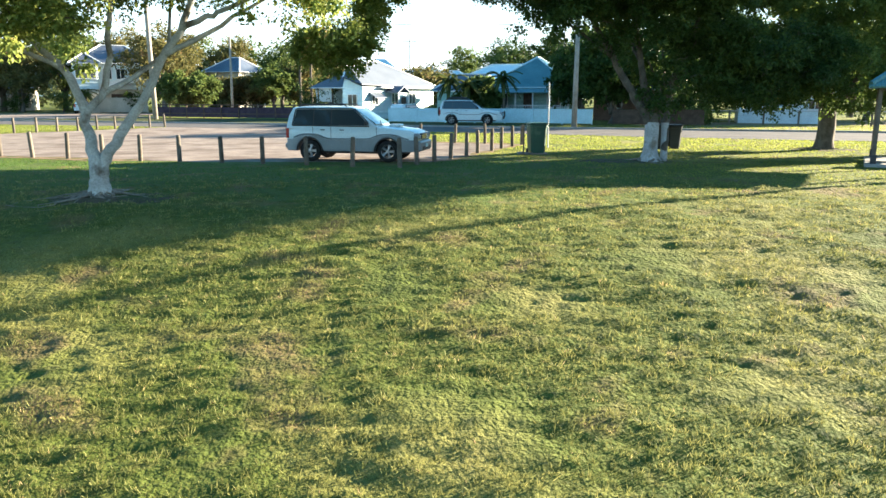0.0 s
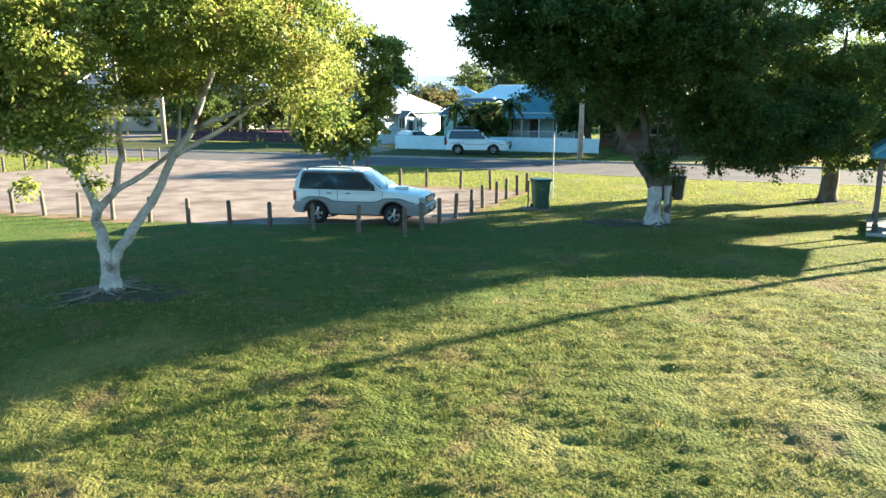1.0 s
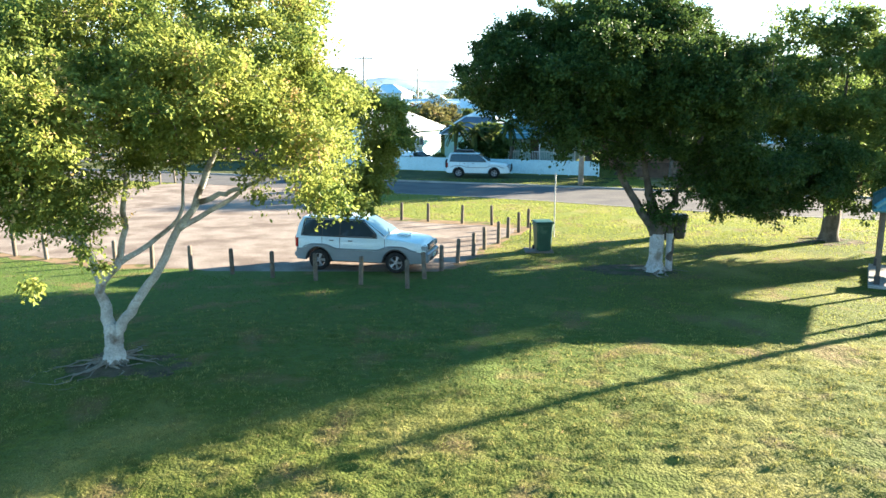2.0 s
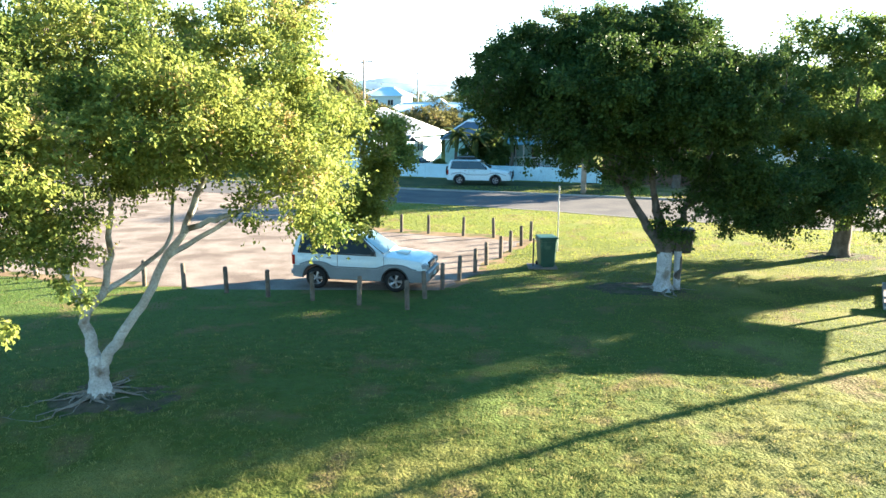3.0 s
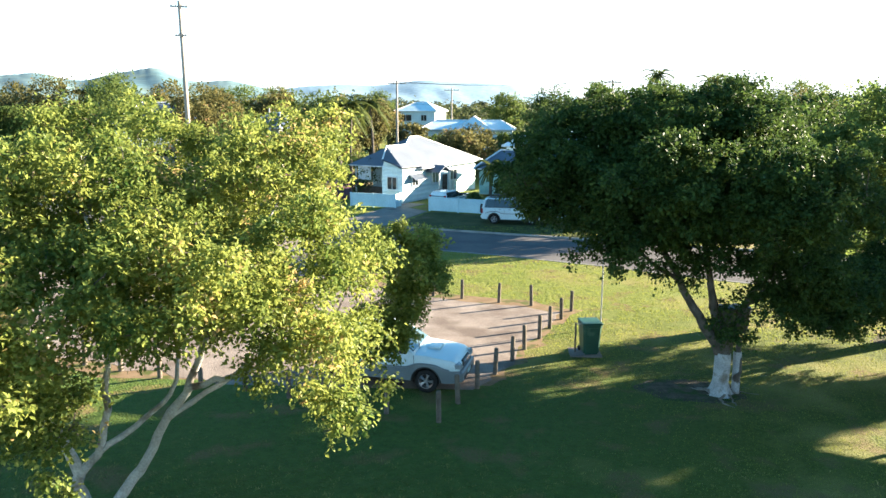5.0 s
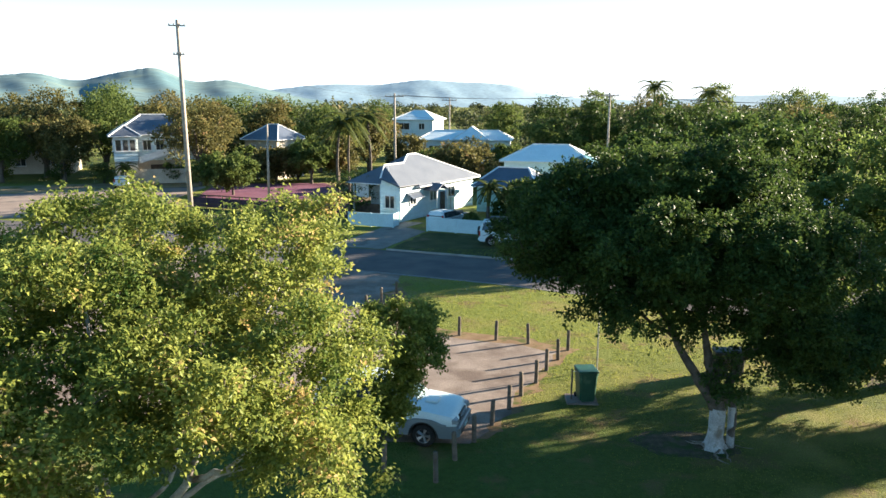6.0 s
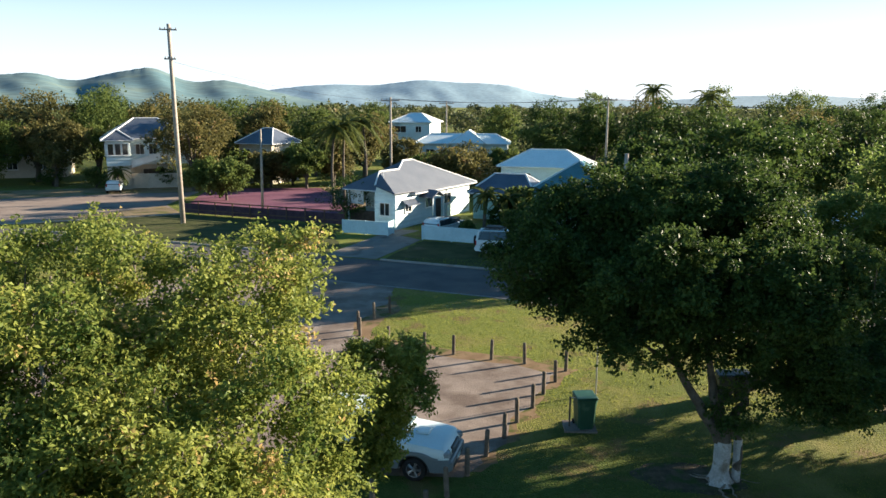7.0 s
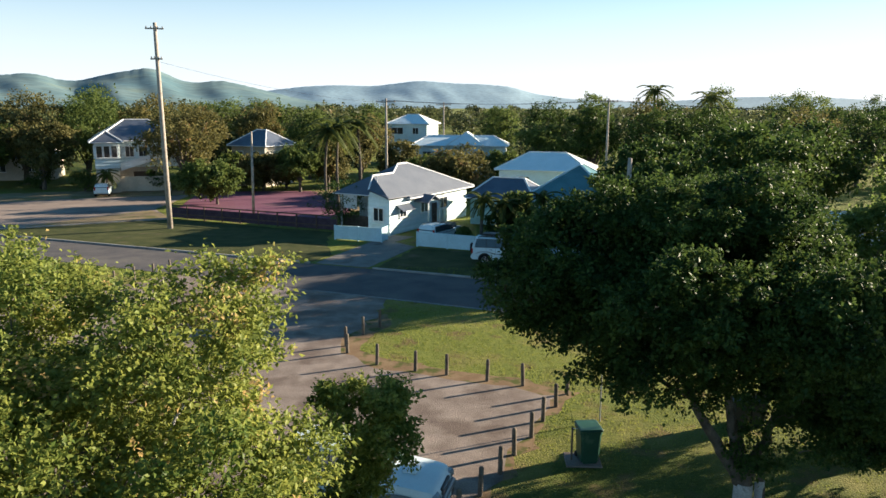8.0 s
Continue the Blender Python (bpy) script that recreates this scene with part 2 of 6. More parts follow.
# strong tint noise here puts shadow and highlight contrast into the far crowns
M_LEAF_OLIVE = foliage("olive_leaves", (0.036, 0.044, 0.016), (0.175, 0.162, 0.056), (0.21, 0.14, 0.065), 0.38, 0.5, 0.5, 2.0, -0.72)
M_LEAF_FAR = foliage("distant_leaves", (0.018, 0.032, 0.018), (0.105, 0.120, 0.046), (0.16, 0.13, 0.06), 0.30, 0.5, 0.11, 2.2, -0.85)
M_PALM = foliage("palm_fronds", (0.035, 0.055, 0.014), (0.095, 0.115, 0.03), None, 0.3)
M_WHITE_PAINT = surface("white_trim_paint", (0.64, 0.65, 0.65), (0.72, 0.73, 0.73), 1.0, 20, 0.6, 0.1, stain=(0.54, 0.54, 0.51), stain_scale=0.8)
# white boards with the blue of their shaded walls put into the base colour
M_WHITE_BOARD = weatherboard("shade_tinted_white_board", (0.54, 0.645, 0.67), (0.62, 0.72, 0.745), (0.47, 0.54, 0.55))
M_CREAM = surface("cream_render", (0.42, 0.38, 0.31), (0.50, 0.45, 0.37), 1.0, 20, 0.8, 0.1)
M_TEAL_PAINT = weatherboard("teal_weatherboard", (0.24, 0.43, 0.39), (0.29, 0.48, 0.44), (0.19, 0.36, 0.33))
M_BLUE_PAINT = surface("pale_blue_cladding", (0.50, 0.60, 0.66), (0.58, 0.68, 0.73), 1.0, 20, 0.6, 0.1)
M_ROOF_GREY = corrugated("blue_grey_roofing", (0.080, 0.096, 0.125), (0.105, 0.122, 0.15), rough=0.55, metal=0.05)
M_ROOF_TEAL = corrugated("teal_roofing", (0.07, 0.18, 0.20), (0.10, 0.23, 0.25))
M_ROOF_PALE = corrugated("pale_roofing", (0.60, 0.72, 0.75), (0.68, 0.78, 0.80), metal=0.05)
M_ROOF_DARK = corrugated("slate_blue_roofing", (0.07, 0.09, 0.125), (0.10, 0.12, 0.16))
# white fence whose base colour carries the cyan of its shaded face
M_FENCE_WHITE = surface("shade_tinted_fence_white", (0.42, 0.60, 0.65), (0.48, 0.66, 0.71), 1.5, 20, 0.6, 0.1)
M_DARK_MESH = surface("dark_shade_cloth", (0.045, 0.03, 0.045), (0.07, 0.05, 0.065), 2, 60, 0.9, 0.3)
M_DARK_WOOD = surface("dark_timber", (0.07, 0.05, 0.04), (0.11, 0.08, 0.06), 3, 30, 0.85, 0.3)
M_GLASS = glass("window_glass")
# teal base colour stands in for sky reflected in windscreen and rear glass
M_CAR_GLASS = glass("sky_toned_car_glass", (0.085, 0.13, 0.14), 0.03)
M_SIDE_GLASS = glass("dark_side_glass", (0.030, 0.042, 0.050), 0.03)
# white car paint, tinted with the sky blue its shaded side takes on
M_CAR_WHITE = surface("shade_tinted_car_white", (0.53, 0.63, 0.65), (0.57, 0.67, 0.69), 1.0, 90, 0.22, 0.0)
M_CAR_SILVER = surface("grey_cladding", (0.150, 0.185, 0.205), (0.185, 0.22, 0.24), 1.5, 90, 0.4, 0.0, metal=0.2)
M_TYRE = surface("tyre_rubber", (0.018, 0.018, 0.018), (0.03, 0.03, 0.03), 8, 60, 0.9, 0.3)
M_BLACK = surface("black_plastic", (0.02, 0.02, 0.021), (0.03, 0.03, 0.03), 6, 80, 0.6, 0.1)
M_ALLOY = surface("alloy_rim", (0.30, 0.30, 0.31), (0.38, 0.38, 0.39), 5, 60, 0.35, 0.0, metal=0.8)
M_CHROME = surface("chrome", (0.7, 0.7, 0.7), (0.75, 0.75, 0.75), 5, 60, 0.15, 0.0, metal=1.0)
M_LAMP_RED = surface("red_lens", (0.30, 0.015, 0.015), (0.4, 0.03, 0.02), 8, 60, 0.2, 0.0)
M_LAMP_CLEAR = surface("clear_lens", (0.22, 0.25, 0.27), (0.30, 0.33, 0.35), 8, 60, 0.12, 0.0)
M_BIN_GREEN = surface("green_bin_plastic", (0.008, 0.055, 0.032), (0.012, 0.07, 0.04), 3, 50, 0.5, 0.1, stain=(0.05, 0.11, 0.07), stain_scale=3)
M_BIN_DARK = surface("dark_bin_plastic", (0.010, 0.014, 0.014), (0.016, 0.02, 0.02), 3, 50, 0.55, 0.1)
M_BRICK = surface("pink_brick", (0.24, 0.155, 0.12), (0.30, 0.20, 0.16), 3, 20, 0.9, 0.3)
# distance haze is put into both hill colours, bluer and paler with range
M_HILL_NEAR = surface("haze_tinted_wooded_hills", (0.085, 0.155, 0.180), (0.130, 0.195, 0.200), 0.005, 0.03, 1.0, 0.0, stain=(0.15, 0.205, 0.175), stain_scale=0.004)
M_HILL_FAR = surface("haze_tinted_far_hills", (0.20, 0.30, 0.37), (0.22, 0.32, 0.385), 0.004, 0.05, 1.0, 0.0)


# ---- mesh helpers ----
class Geo:
    """Gathers vertices and faces for one mesh."""

    def __init__(self):
        self.v, self.f = [], []

    def add(self, verts, faces):
        n = len(self.v)
        self.v += [tuple(p) for p in verts]
        self.f += [tuple(i + n for i in q) for q in faces]
        return self

    def box(self, c, s, yaw=0.0, ch=0.0):
        """A box, with its edges chamfered by ch."""
        x, y, z = (k / 2 for k in s)
        ca, sa = math.cos(radians(yaw)), math.sin(radians(yaw))
        if not ch:
            pts = [(i * x, j * y, k * z) for k in (-1, 1) for j in (-1, 1) for i in (-1, 1)]
            fs = [(0, 2, 3, 1), (4, 5, 7, 6), (0, 1, 5, 4), (2, 6, 7, 3), (0, 4, 6, 2), (1, 3, 7, 5)]
        else:
            pts, fs = [], []
            ring = [(x - ch, -y), (x, -y + ch), (x, y - ch), (x - ch, y), (-x + ch, y), (-x, y - ch), (-x, -y + ch), (-x + ch, -y)]
            for zz, k in ((-z, 1), (-z + ch, 0), (z - ch, 0), (z, 1)):
                for a, b in ring:
                    f = (1 - ch / max(x, 1e-6), 1 - ch / max(y, 1e-6)) if k else (1, 1)
                    pts.append((a * f[0], b * f[1], zz))
            for r in range(3):
                for i in range(8):
                    j = (i + 1) % 8
                    fs.append((r * 8 + i, r * 8 + j, r * 8 + 8 + j, r * 8 + 8 + i))
            fs += [tuple(range(7, -1, -1)), tuple(range(24, 32))]
        return self.add([(c[0] + a * ca - b * sa, c[1] + a * sa + b * ca, c[2] + d) for a, b, d in pts], fs)

    def tube(self, pts, radii, sides=8, cap=True):
        pts = [Vector(p) for p in pts]
        if not hasattr(radii, "__len__"):
            radii = [radii] * len(pts)
        verts, faces = [], []
        ref = Vector((1, 0, 0))
        for i, p in enumerate(pts):
            d = (pts[min(i + 1, len(pts) - 1)] - pts[max(i - 1, 0)]).normalized()
            if abs(d.dot(ref)) > 0.95:
                ref = Vector((0, 1, 0))
            u = (ref - d * ref.dot(d)).normalized()
            w = d.cross(u)
            ref = u
            for k in range(sides):
                a = 2 * math.pi * k / sides
                verts.append(p + (u * math.cos(a) + w * math.sin(a)) * radii[i])
        for i in range(len(pts) - 1):
            for k in range(sides):
                j = (k + 1) % sides
                faces.append((i * sides + k, i * sides + j, (i + 1) * sides + j, (i + 1) * sides + k))
        if cap:
            faces += [tuple(range(sides - 1, -1, -1)), tuple(range((len(pts) - 1) * sides, len(pts) * sides))]
        return self.add(verts, faces)

    def lathe(self, profile, sides=24, axis="z", c=(0, 0, 0)):
        """Turns (radius, height) pairs about an axis."""
        verts, faces = [], []
        for r, h in profile:
            for k in range(sides):
                a = 2 * math.pi * k / sides
                q = (r * math.cos(a), r * math.sin(a), h)
                q = q if axis == "z" else ((q[0], q[2], q[1]) if axis == "y" else (q[2], q[0], q[1]))
                verts.append((q[0] + c[0], q[1] + c[1], q[2] + c[2]))
        for i in range(len(profile) - 1):
            for k in range(sides):
                j = (k + 1) % sides
                faces.append((i * sides + k, i * sides + j, (i + 1) * sides + j, (i + 1) * sides + k))
        return self.add(verts, faces)

    def slab(self, poly, z0, z1):
        """A flat polygon with a thickness."""
        n = len(poly)
        return self.add([(x, y, z0) for x, y in poly] + [(x, y, z1) for x, y in poly],
                        [tuple(range(n - 1, -1, -1)), tuple(range(n, 2 * n))] + [(i, (i + 1) % n, n + (i + 1) % n, n + i) for i in range(n)])

    def mesh(self, name, material, smooth=False, crease=None):
        me = bpy.data.meshes.new(name)
        me.from_pydata(self.v, [], self.f)
        me.materials.append(material)
        bm = bmesh.new()
        bm.from_mesh(me)
        bmesh.ops.recalc_face_normals(bm, faces=bm.faces)
        bm.to_mesh(me)
        bm.free()
        if smooth:
            me.polygons.foreach_set("use_smooth", [True] * len(me.polygons))
            if crease:
                me.set_sharp_from_angle(angle=radians(crease))
        return me


def part(name, geo, material, parent, label="", smooth=False, crease=None):
    ob = new(name, geo.mesh(name, material, smooth, crease) if isinstance(geo, Geo) else geo)
    ob.parent = parent
    return tagged(ob, label)


def thing(name, m, label, category, group="", kind=""):
    ob = new(name)
    ob.matrix_world = m
    return tagged(ob, label, category, group, kind)


def single(name, geo, material, label, category, m=None, group="", kind="", smooth=False):
    ob = new(name, geo.mesh(name, material, smooth) if isinstance(geo, Geo) else geo)
    if m is not None:
        ob.matrix_world = m
    return tagged(ob, label, category, group, kind)


def rand_unit(rng, n):
    v = rng.normal(size=(n, 3))
    return v / np.linalg.norm(v, axis=1)[:, None]


def leaf_mesh(name, at, axis, side, length, width, material, fold=0.25):
    """Folded pointed leaves: at (n,3), axis and side unit vectors, sizes per leaf."""
    n = len(at)
    normal = np.cross(axis, side)
    co = np.empty((n, 4, 3))
    co[:, 0] = at
    co[:, 1] = at + axis * (length * 0.5)[:, None] + side * (width * 0.5)[:, None] + normal * (width * fold)[:, None]
    co[:, 2] = at + axis * length[:, None]
    co[:, 3] = at + axis * (length * 0.5)[:, None] - side * (width * 0.5)[:, None] + normal * (width * fold)[:, None]
    me = bpy.data.meshes.new(name)
    me.vertices.add(n * 4)
    me.vertices.foreach_set("co", co.reshape(-1))
    base = (np.arange(n) * 4)[:, None]
    loops = np.concatenate([base, base + 1, base + 2, base, base + 2, base + 3], axis=1).reshape(-1)
    me.loops.add(n * 6)
    me.loops.foreach_set("vertex_index", loops)
    me.polygons.add(n * 2)
    me.polygons.foreach_set("loop_start", np.arange(n * 2) * 3)
    me.polygons.foreach_set("loop_total", np.full(n * 2, 3))
    me.update(calc_edges=True)
    me.validate()
    me.materials.append(material)
    return me


def leaves_about(rng, centres, radii, each, length, droop=0.25, flat=0.8, shell=0.72):
    """Leaves over the outside of lumpy boughs, facing outwards and up: arrays for leaf_mesh."""
    n = len(centres)
    idx = np.repeat(np.arange(n), each)
    k = len(idx)
    out = rand_unit(rng, k)
    out[:, 2] = np.where(rng.random(k) < 0.6, np.abs(out[:, 2]), out[:, 2])
    lump = 1 + 0.2 * np.sin(out[:, 0] * 5 + idx) * np.cos(out[:, 1] * 4 + idx * 1.7) + 0.1 * np.sin(out[:, 2] * 9 + idx * 2.3)
    r = (shell + (1.08 - shell) * rng.random(k)) * lump
    stray = rng.random(k) < 0.06
    r = np.where(stray, r * (1.05 + 0.35 * rng.random(k)), r)
    at = centres[idx] + out * (r * radii[idx])[:, None] * np.array([1, 1, flat])
    face = out * 1.0 + rand_unit(rng, k) * 0.6 + np.array([0, 0, 0.35])
    face /= np.linalg.norm(face, axis=1)[:, None]
    axis = np.cross(face, rand_unit(rng, k)) + out * 0.3 + np.array([0, 0, -droop])
    axis /= np.linalg.norm(axis, axis=1)[:, None] + 1e-9
    side = np.cross(face, axis)
    side /= np.linalg.norm(side, axis=1)[:, None] + 1e-9
    if hasattr(length, "__len__"):
        length = np.asarray(length)[idx]
    size = length * (0.7 + 0.6 * rng.random(k))
    return at, axis, side, size, size * (0.58 + 0.22 * rng.random(k))


def sprays_about(rng, centres, radii, each, length, droop=0.25, flat=0.8, per=18, spread=0.13):
    """Leaves set along short sprays that reach out from each bough: arrays for leaf_mesh."""
    own = np.repeat(np.arange(len(centres)), per)
    way = rand_unit(rng, len(own))
    way[:, 2] = np.where(rng.random(len(own)) < 0.55, np.abs(way[:, 2]), way[:, 2])
    reach = radii[own] * (0.7 + 0.55 * rng.random(len(own)))
    idx = np.repeat(np.arange(len(own)), max(1, each // per))
    k = len(idx)
    t = 0.25 + 0.8 * rng.random(k) ** 0.6
    at = centres[own[idx]] + way[idx] * (reach[idx] * t)[:, None] * np.array([1, 1, flat])
    at[:, 2] -= droop * 0.5 * t * t * reach[idx]
    at += rng.normal(size=(k, 3)) * (spread * radii[own[idx]])[:, None]
    face = rand_unit(rng, k) * 0.75 + way[idx] * 0.55 + np.array([0, 0, 0.45])
    face /= np.linalg.norm(face, axis=1)[:, None]
    axis = np.cross(face, rand_unit(rng, k)) + way[idx] * 0.5 + np.array([0, 0, -droop])
    axis /= np.linalg.norm(axis, axis=1)[:, None] + 1e-9
    side = np.cross(face, axis)
    side /= np.linalg.norm(side, axis=1)[:, None] + 1e-9
    size = length * (0.7 + 0.6 * rng.random(k))
    return at, axis, side, size, size * (0.5 + 0.2 * rng.random(k))


def crown_clumps(rng, lobes, count, inner=0.6, space=0.0, even=0.67):
    """Clump centres, kept apart, in the outer part of a union of ellipsoids."""
    L = np.array(lobes, float)
    w = (L[:, 3] * L[:, 4] * L[:, 5]) ** even
    got, m = np.full((count, 3), 1e6), 0
    for i in rng.choice(len(L), count * 14, p=w / w.sum()):
        if m == count:
            break
        d = rng.normal(size=3)
        p = L[i, :3] + d / np.linalg.norm(d) * L[i, 3:] * (inner + (1 - inner) * rng.random() ** 0.6)
        q = (((p - L[:, :3]) / L[:, 3:]) ** 2).sum(1)
        q[i] = 9
        if q.min() < 0.45 and rng.random() < 0.85:
            continue
        if m and ((got[:m] - p) ** 2).sum(1).min() < space * space:
            continue
        got[m] = p
        m += 1
    return got[:m]


def ground_z(x, y):
    """The lawn falls away towards the near side and is level further on."""
    s = y + (0.3 * x if x < 0 else 0.08 * x) * max(0.0, min(1.0, (16 - y) / 6))
    xs = (-40.0, 0.0, 4.0, 7.3, 8.6, 9.9, 11.0, 12.8, 14.5, 17.0, 21.0, 26.0)
    zs = (-2.2, -1.75, -1.35, -0.93, -0.75, -0.57, -0.38, -0.14, 0.04, 0.10, 0.08, 0.0)
    return float(np.interp(s, xs, zs))


# ---- ground, roads, distance ----
def turf_relief(x, y):
    """Tufts and hollows of the lawn, drawn out along the mowing."""
    return (0.03 * noise.noise(Vector((x, y, 0)) * 0.8) + 0.022 * noise.noise(Vector((x * 1.7, y * 3.4, 4))) + 0.033 * noise.noise(Vector((x * 1.5, y * 4.8, 9))) + 0.026 * noise.noise(Vector((x * 3.6, y * 7.6, 15))) + 0.020 * noise.noise(Vector((x * 5.5, y * 9.0, 21))))


def ground_sheet():
    rng = np.random.default_rng(3)
    fine_x, fine_y = np.arange(-9, 12.01, 0.085), np.concatenate([np.arange(2.5, 13, 0.07), np.arange(13, 21.01, 0.12)])
    xs = np.concatenate([[-3800, -1500, -700, -350, -180, -100, -60, -40, -28, -20, -14, -11], fine_x, [13.5, 16, 20, 28, 40, 60, 100, 180, 350, 700, 1500, 3800]])
    ys = np.concatenate([[-3000, -800, -200, -60, -25, -10, -4, 0], fine_y, [21.5, 22.5, 24, 26, 30, 40, 60, 100, 180, 350, 700, 1500, 4500]])
    verts = []
    for y in ys:
        for x in xs:
            z = ground_z(x, y)
            if -9.5 < x < 12.5 and 2 < y < 21:
                edge = max(0.0, min(1.0, (x + 9.5) / 2, (12.5 - x) / 2, (21 - y) / 3, (y - 2.5) / 3))
                z += edge * (turf_relief(x, y))
            verts.append((x, y, z))
    w = len(xs)
    faces = [(j * w + i, j * w + i + 1, (j + 1) * w + i + 1, (j + 1) * w + i) for j in range(len(ys) - 1) for i in range(w - 1)]
    g = Geo()
    g.v, g.f = verts, faces
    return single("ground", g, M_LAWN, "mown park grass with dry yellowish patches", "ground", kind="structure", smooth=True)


def grass():
    """Standing blades over the near lawn, in tufts."""
    rng = np.random.default_rng(11)
    m, per = 56000, 7
    cy = 2.5 + 19.5 * rng.random(m) ** 1.15
    cx = (rng.random(m) - 0.5) * (cy * 1.4 + 6) + 0.6
    thick = np.array([noise.noise(Vector((a * 1.5, b * 4.4, 30))) for a, b in zip(cx, cy)])
    bare = np.array([noise.noise(Vector((a * 0.75, b * 0.75, 0))) for a, b in zip(cx, cy)])
    keep = (thick > -0.55) & (rng.random(m) > (cy - 16) / 6) & (rng.random(m) < (cy - 2.0) / 3) & (rng.random(m) > (bare - 0.08) * 3)
    cx, cy, thick = cx[keep], cy[keep], thick[keep]
    m = len(cx)
    idx = np.repeat(np.arange(m), per)
    n = len(idx)
    off = rng.normal(size=(n, 2)) * (0.022 + 0.0012 * cy[idx])[:, None]
    x, y = cx[idx] + off[:, 0], cy[idx] + off[:, 1]
    z = np.array([ground_z(a, b) for a, b in zip(x, y)])
    rel = np.array([turf_relief(a, b) for a, b in zip(x, y)])
    inside = np.minimum.reduce([np.ones(n), (x + 9.5) / 2, (12.5 - x) / 2, (21 - y) / 3, (y - 2.5) / 3]).clip(0, 1)
    tall = (0.55 + 1.5 * rng.random(m) ** 3)[idx]
    lean = rng.normal(size=(n, 3)) * np.array([0.35, 0.35, 0]) + np.array([0, 0, 1.0])
    lean[:, :2] += off * 14
    lean /= np.linalg.norm(lean, axis=1)[:, None]
    side = np.cross(lean, rand_unit(rng, n))
    side /= np.linalg.norm(side, axis=1)[:, None]
    length = (0.032 + 0.045 * rng.random(n)) * tall * (0.8 + 0.8 * thick[idx].clip(0, 1))
    me = leaf_mesh("grass_blades", np.stack([x, y, z + rel * inside - 0.01], 1), lean, side, length, 0.008 * (0.8 + 0.035 * y), M_BLADE, 0.1)
    return single("grass", me, M_BLADE, "short green and straw-coloured blades on the lawn", "grass", kind="stuff")


def inside_poly(px, py, poly):
    """Which of the points lie inside a polygon."""
    hit = np.zeros(len(px), bool)
    for (x, y), (X, Y) in zip(poly, poly[1:] + poly[:1]):
        cross = ((y > py) != (Y > py)) & (px < (X - x) * (py - y) / (Y - y + 1e-12) + x)
        hit ^= cross
    return hit


def far_grass(keep_out):
    """Coarser tufts on the lawns further off, clear of gravel, dirt and road."""
    rng = np.random.default_rng(12)
    n = 160000
    y = 15.0 + 42.0 * rng.random(n) ** 1.2
    x = (rng.random(n) - 0.5) * (y * 1.15 + 3) + 0.5
    ok = rng.random(n) < (y - 15) / 9
    for poly in keep_out:
        ok &= ~inside_poly(x, y, poly)
    ok &= np.array([noise.noise(Vector((a * 0.5, b * 0.5, 3))) for a, b in zip(x, y)]) > -0.45
    x, y = x[ok], y[ok]
    n = len(x)
    z = np.array([ground_z(a, b) for a, b in zip(x, y)])
    lean = rng.normal(size=(n, 3)) * np.array([0.5, 0.5, 0]) + np.array([0, 0, 1.0])
    lean /= np.linalg.norm(lean, axis=1)[:, None]
    side = np.cross(lean, rand_unit(rng, n))
    side /= np.linalg.norm(side, axis=1)[:, None]
    size = (0.022 + 0.028 * rng.random(n)) * np.interp(y, (28.0, 33.0), (1.0, 1.5))
    at = np.stack([x, y, z - 0.008], 1)
    # tufts split by place into the shade-toned and the sun-toned colour
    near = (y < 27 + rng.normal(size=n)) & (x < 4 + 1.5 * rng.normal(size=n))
    for pick, mat, said in ((near, M_BLADE_SHADE, "short tufts coloured deep green for the shade between the trees"), (~near, M_BLADE_FAR, "short dry tufts with sunlight in their colour around the car park")):
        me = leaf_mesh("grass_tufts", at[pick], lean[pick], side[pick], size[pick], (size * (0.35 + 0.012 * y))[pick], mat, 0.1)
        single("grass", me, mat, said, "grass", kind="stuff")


def ragged(poly, step=0.7, amount=0.15, seed=0):
    """A polygon with its edges subdivided and roughened."""
    out = []
    for i, (x, y) in enumerate(poly):
        X, Y = poly[(i + 1) % len(poly)]
        d = math.hypot(X - x, Y - y)
        k = max(1, int(d / step))
        for j in range(k):
            a, b = x + (X - x) * j / k, y + (Y - y) * j / k
            out.append((a + amount * noise.noise(Vector((a * 0.9, b * 0.9, seed))) * 2, b + amount * noise.noise(Vector((a * 0.9, b * 0.9, seed + 7))) * 2))
    return out


def sheet(name, poly, z, material, label, category, rough_edge=0.0, seed=0):
    g = Geo().slab(ragged(poly, 0.6, rough_edge, seed) if rough_edge else poly, z - 0.03, z)
    return single(name, g, material, label, category, kind="structure")


ground_sheet()
grass()
FRONT_POSTS = [(-1.3 - 1.52 * i, 22.9 + 0.495 * i) for i in range(15)]
RIGHT_POSTS = [(-0.84 + 0.555 * i, 24.2 + 1.3 * i) for i in range(9)]
BACK_POSTS = [(1.98, 35.4), (0.57, 35.85), (-1.07, 36.4), (-2.42, 36.8), (-4.05, 37.4), (-5.55, 38.9), (-5.85, 39.8), (-5.35, 41.7), (-4.7, 42.9)]
LEFT_POSTS = [(-19.9 - 0.72 * i, 54.1 - 1.12 * i) for i in range(13)]
LOT = [(-1.4, 23.2), (0.2, 26.7), (3.4, 34.3), (1.9, 35.0), (-1.1, 36.0), (-4.2, 37.0), (-6.0, 39.0), (-6.2, 41.5), (-5.4, 43.4), (-5.0, 48.6), (-9.3, 50.2),
       (-19.6, 53.9), (-24.5, 46.0), (-28.5, 40.0), (-30.0, 35.0), (-24.0, 30.6), (-10.0, 26.0)]
